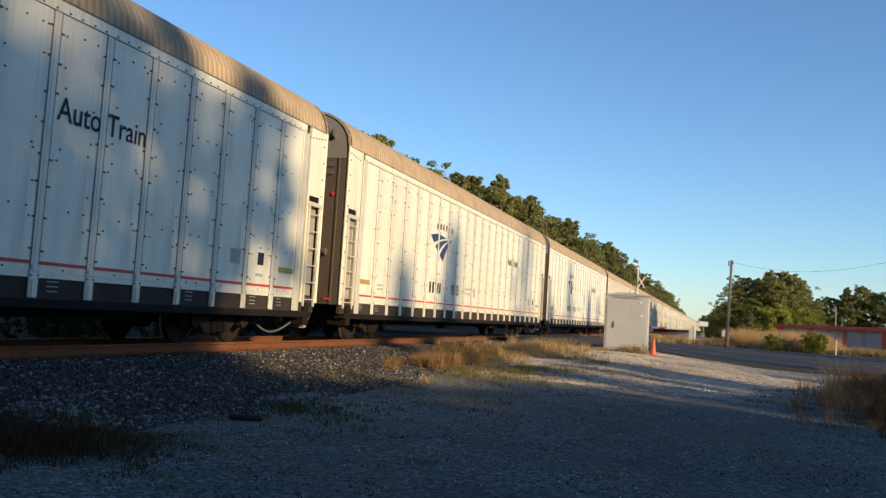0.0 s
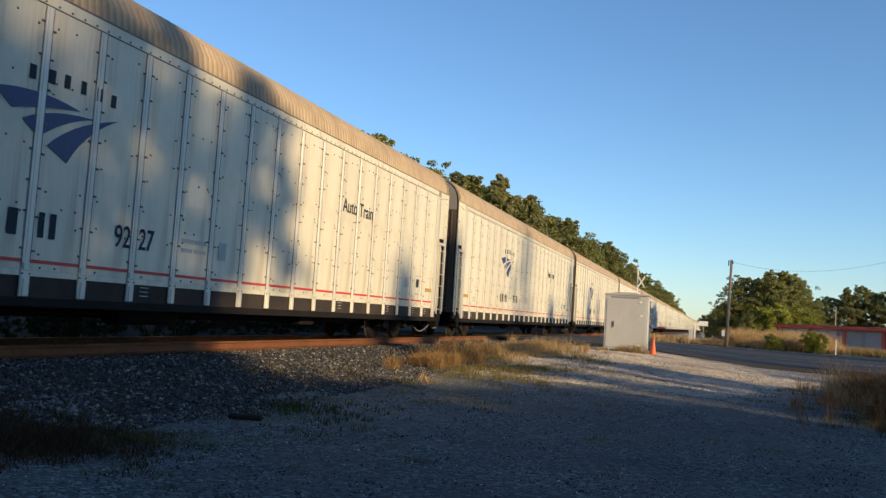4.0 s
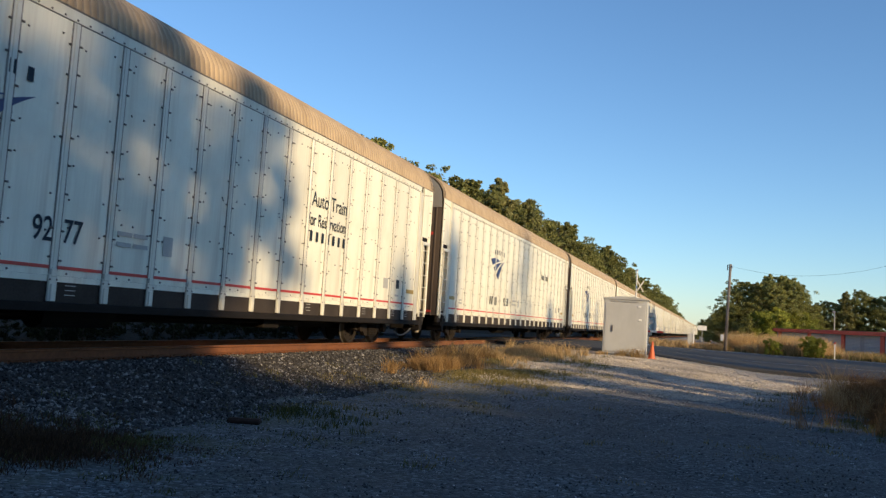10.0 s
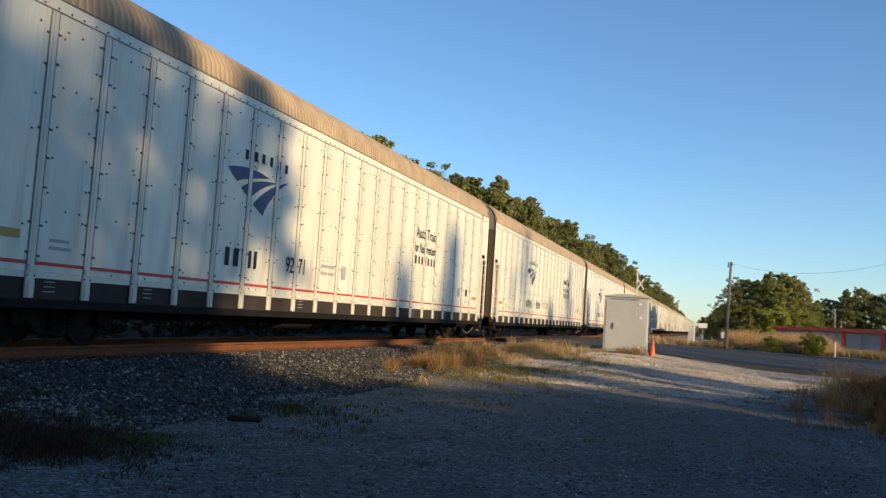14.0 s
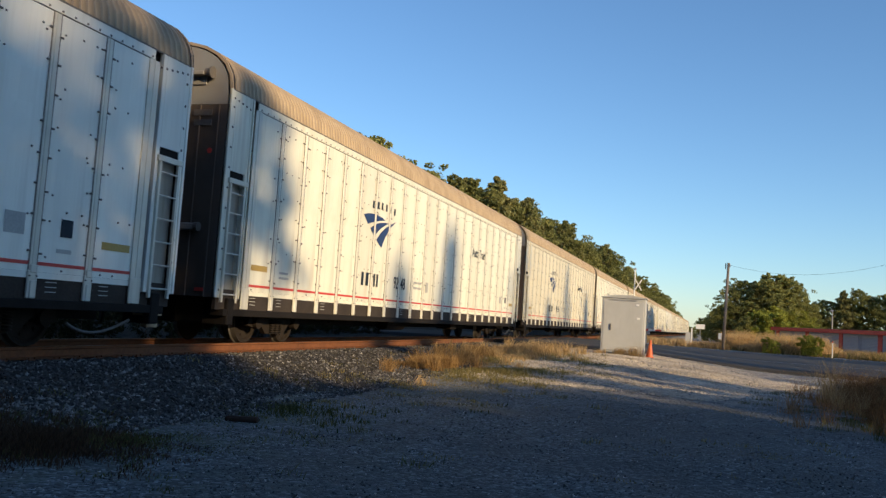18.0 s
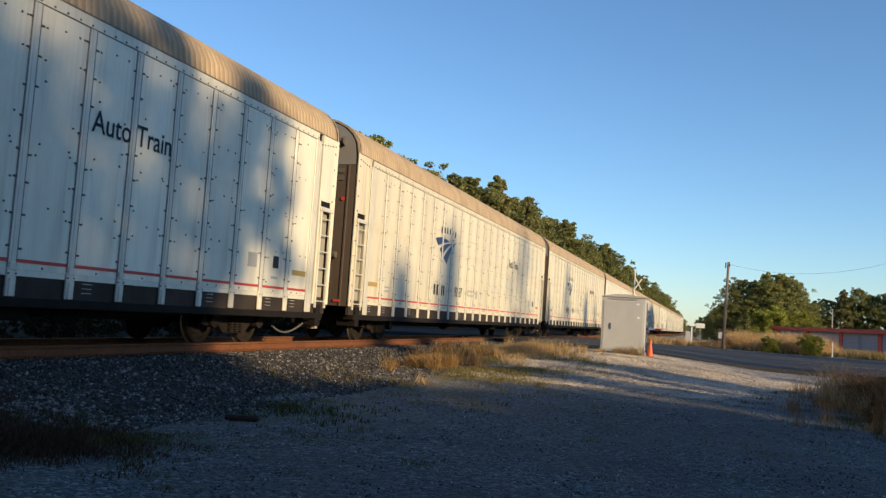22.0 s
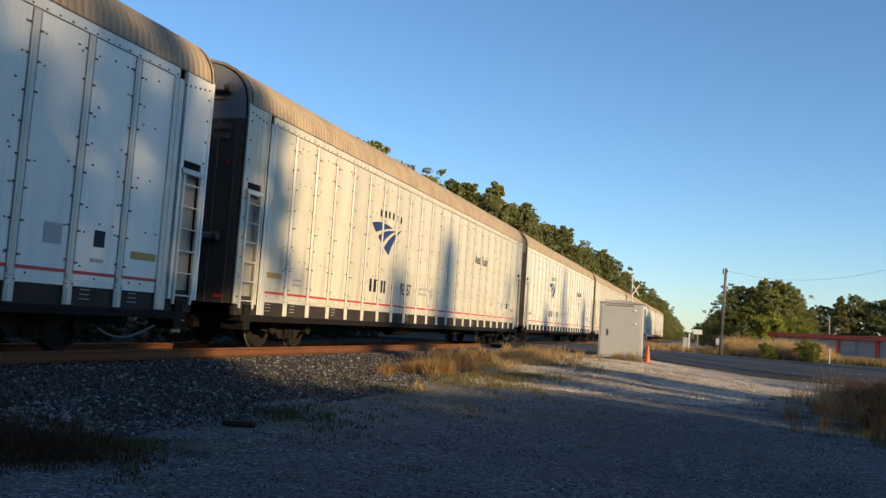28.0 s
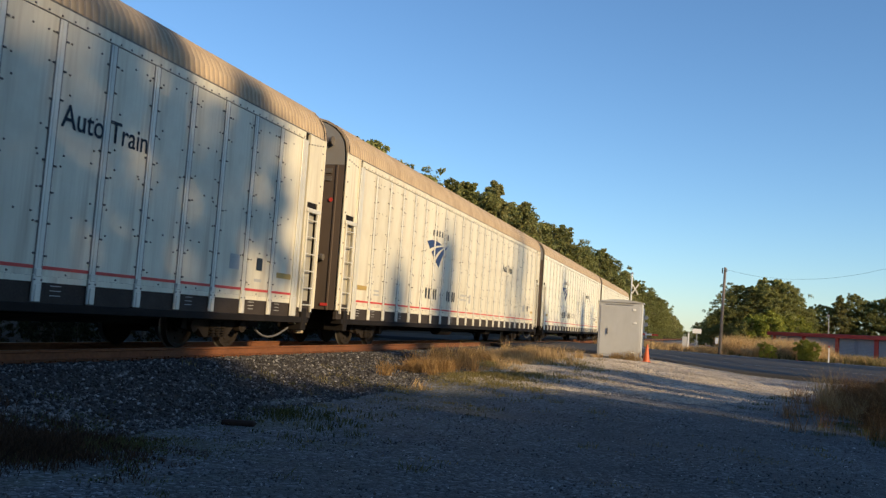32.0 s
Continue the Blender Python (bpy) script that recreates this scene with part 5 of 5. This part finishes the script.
def build_gate():
    """The lowered crossing gate beyond the road, with its pair of lamps."""
    c = thing("crossing_gate", "lowered red and white crossing gate beyond the road", "crossing gate", pose(-4.42, 62.9, 0.45))
    part("mast", Shape().rod((0, 0, 0), (0, 0, 2.9), 0.055, 0.05, 12).mesh("mast", M_GALV), c)
    part("mechanism", Shape().box(-0.22, 0.22, -0.2, 0.12, 0.75, 1.25, b=0.03).mesh("mechanism", M_GALV), c)
    for i in range(9):
        me = Shape().box(-0.225, 0.225, -0.03, 0.03, -0.06, 0.06, b=0.008).mesh("arm_piece", M_SIGNW if i % 2 else M_RED)
        part("arm_piece", me, c, "", pose(0.82 - 0.45 * i, -0.24, 1.06))
    for z in (1.75, 2.25):
        part("lamp", Shape().rod((0.16, -0.14, z), (0.16, 0.02, z), 0.15, n=16).box(0.0, 0.16, -0.02, 0.02, z - 0.03, z + 0.03).mesh("lamp", M_BOARD), c, "pale unlit signal lamp")
    part("base", Shape().box(-0.25, 0.25, -0.25, 0.25, -0.1, 0.12, b=0.02).mesh("base", M_GALV), c)


def build_pole():
    c = thing("utility_pole", "leaning weathered wooden utility pole in the grass", "utility pole", pose(0.85, 65.5, 0.42))
    part("shaft", Shape().rod((0, 0, -0.3), (0.17, 0, 6.35), 0.115, 0.09, 14).mesh("shaft", M_WOOD, smooth=True), c)
    part("insulator", Shape().rod((0.27, -0.08, 6.05), (0.27, -0.08, 6.25), 0.05, 0.04, 10).mesh("insulator", M_GALV), c)
    part("bracket", Shape().box(-0.06, 0.02, -0.14, -0.08, 5.9, 6.3, b=0.01).mesh("bracket", M_WIRE), c)
    part("meter_box", Shape().box(-0.34, -0.13, -0.16, 0.04, 0.75, 1.2, b=0.02).mesh("meter_box", M_SIGNW), c, "small pale meter box")
    w = thing("overhead_wire", "thin black overhead wire from the pole", "wire")
    a, b = Vector((1.12, 65.42, 6.6)), Vector((16, 56.0, 9.2))
    s = Shape()
    pts = [a.lerp(b, i / 24) - Vector((0, 0, 1.72 * 4 * (i / 24) * (1 - i / 24))) for i in range(25)]
    s.tube(pts, 0.007, 5)
    part("strand", s.mesh("strand", M_WIRE), w)
    c = thing("utility_pole", "tall weathered wooden utility pole carrying the wire", "utility pole", pose(16.0, 56.15, 0.1))
    part("shaft", Shape().rod((0, 0, -0.3), (0, 0, 9.6), 0.16, 0.11, 14).mesh("shaft", M_WOOD, smooth=True), c)


def build_small():
    s = thing("sign_board", "small white sign board on a post", "sign", pose(-0.95, 80, 0.4))
    part("post", Shape().box(-0.035, 0.035, -0.035, 0.035, 0, 1.6, b=0.008).mesh("post", M_GALV), s)
    part("board", Shape().box(-0.38, 0.38, -0.065, -0.036, 1.5, 1.92, b=0.008).mesh("board", M_SIGNW), s, "blank white board")
    p = thing("marker_post", "slim white marker post by the road", "post", pose(-1.56, 75, 0.4))
    part("stake", Shape().box(-0.06, 0.06, -0.03, 0.03, 0, 1.5, b=0.01).mesh("stake", M_SIGNW), p)
    u = thing("utility_box", "small grey utility box beside the road", "box", pose(-1.86, 75.2, 0.4))
    part("case", Shape().box(-0.2, 0.2, -0.2, 0.2, 0, 1.15, b=0.03).mesh("case", M_CASE), u)
    for x, y in ((7.83, 63.0),):
        p = thing("marker_post", "slim white marker post in the grass", "post", pose(x, y, 0.4))
        part("stake", Shape().box(-0.035, 0.035, -0.02, 0.02, 0, 1.15, b=0.008).mesh("stake", M_SIGNW), p)
        part("cap", Shape().box(-0.037, 0.037, -0.022, 0.022, 1.04, 1.17, b=0.008).mesh("cap", M_RED), p, "red cap")


def build_mast():
    c = thing("lamp_post", "thin grey lamp post behind the storage building", "lamp post", pose(13.8, 112, 0.35))
    part("shaft", Shape().rod((0, 0, 0), (0, 0, 4.9), 0.07, 0.05, 10).mesh("shaft", M_GALV), c)
    part("head", Shape().box(-0.25, 0.1, -0.08, 0.08, 4.86, 4.98, b=0.02).mesh("head", M_GALV), c)


def build_block():
    b = thing("timber_block", "short broken piece of reddish tie timber on the gravel", "timber", pose(-5.65, 9.75, height(-5.65, 9.75) - 0.01, 0, 0, 20))
    part("wood", Shape().box(-0.21, 0.21, -0.075, 0.075, 0, 0.075, b=0.022).mesh("wood", M_BLOCK), b)


def build_store():
    b = thing("storage_building", "low grey storage building with a red fascia", "building", pose(7.63, 115, 0.35, 0, 0, -66.9))
    W = 36.0
    part("wall", Shape().box(0, W, 0.0, 7, 0, 2.16).mesh("wall", M_WALLG), b)
    part("roof", Shape().box(-0.3, W + W + 0.3, -0.45, 7.3, 2.15, 2.57, b=0.03).mesh("roof", M_REDROOF), b, "flat roof with a red fascia")
    for i in range(10):
        x = 0.85 + 3.5 * i
        if i % 2 == 0:
            part("column", Shape().box(x - 0.34, x + 0.34, -0.12, 0.02, 0, 2.26, b=0.01).mesh("column", M_REDROOF), b, "red column")
        ring = [(0.0, 0.02)] + [(-0.045 + 0.02 * (j % 2), 0.02 + 0.075 * j) for j in range(28)] + [(0.0, 2.05)]
        n = len(ring)
        s = Shape().put([(xx, y, z) for xx in (x + 0.35, x + 3.15) for y, z in ring], [(i, i + 1, n + i + 1, n + i) for i in range(n - 1)] + [tuple(range(n)), tuple(range(2 * n - 1, n - 1, -1))])
        part("roller_door", s.mesh("roller_door", M_ROLL), b, "grey roller door")


def motions():
    """The train runs past towards the camera; its wheels roll."""
    for k, car in enumerate(CARS):
        y = REAR_0 - CAR / 2 + PITCH * k
        walk(car, [(float(i), pose(TRACK_X, y - travelled(i), RAIL_Z)) for i in range(33)])
    acts = {}
    for car in CARS:
        for tr in [o for o in car.children if o.name.split(".")[0] == "truck"]:
            for ws in [o for o in tr.children if o.name.split(".")[0] == "wheelset"]:
                side = ws.location.y > 0
                if side not in acts:
                    y = ws.location.y
                    walk(ws, [(i / FPS, Matrix.Translation((0, y, 0.457)) @ Matrix.Rotation(travelled(i / FPS) / 0.457, 4, "X")) for i in range(32 * FPS + 1)])
                    acts[side] = ws.animation_data
                else:
                    ws.rotation_mode = "QUATERNION"
                    d = ws.animation_data_create()
                    d.action = acts[side].action
                    d.action_slot = acts[side].action_slot


build_ground()
build_road()
build_train()
for o in [TRUCK, *TRUCK.children]:
    bpy.data.objects.remove(o)
build_cabinet()
build_cone()
build_crossbuck()
build_gate()
build_pole()
build_small()
build_mast()
build_block()
build_store()
build_trees()
build_plants()
build_stones()
build_track()
motions()
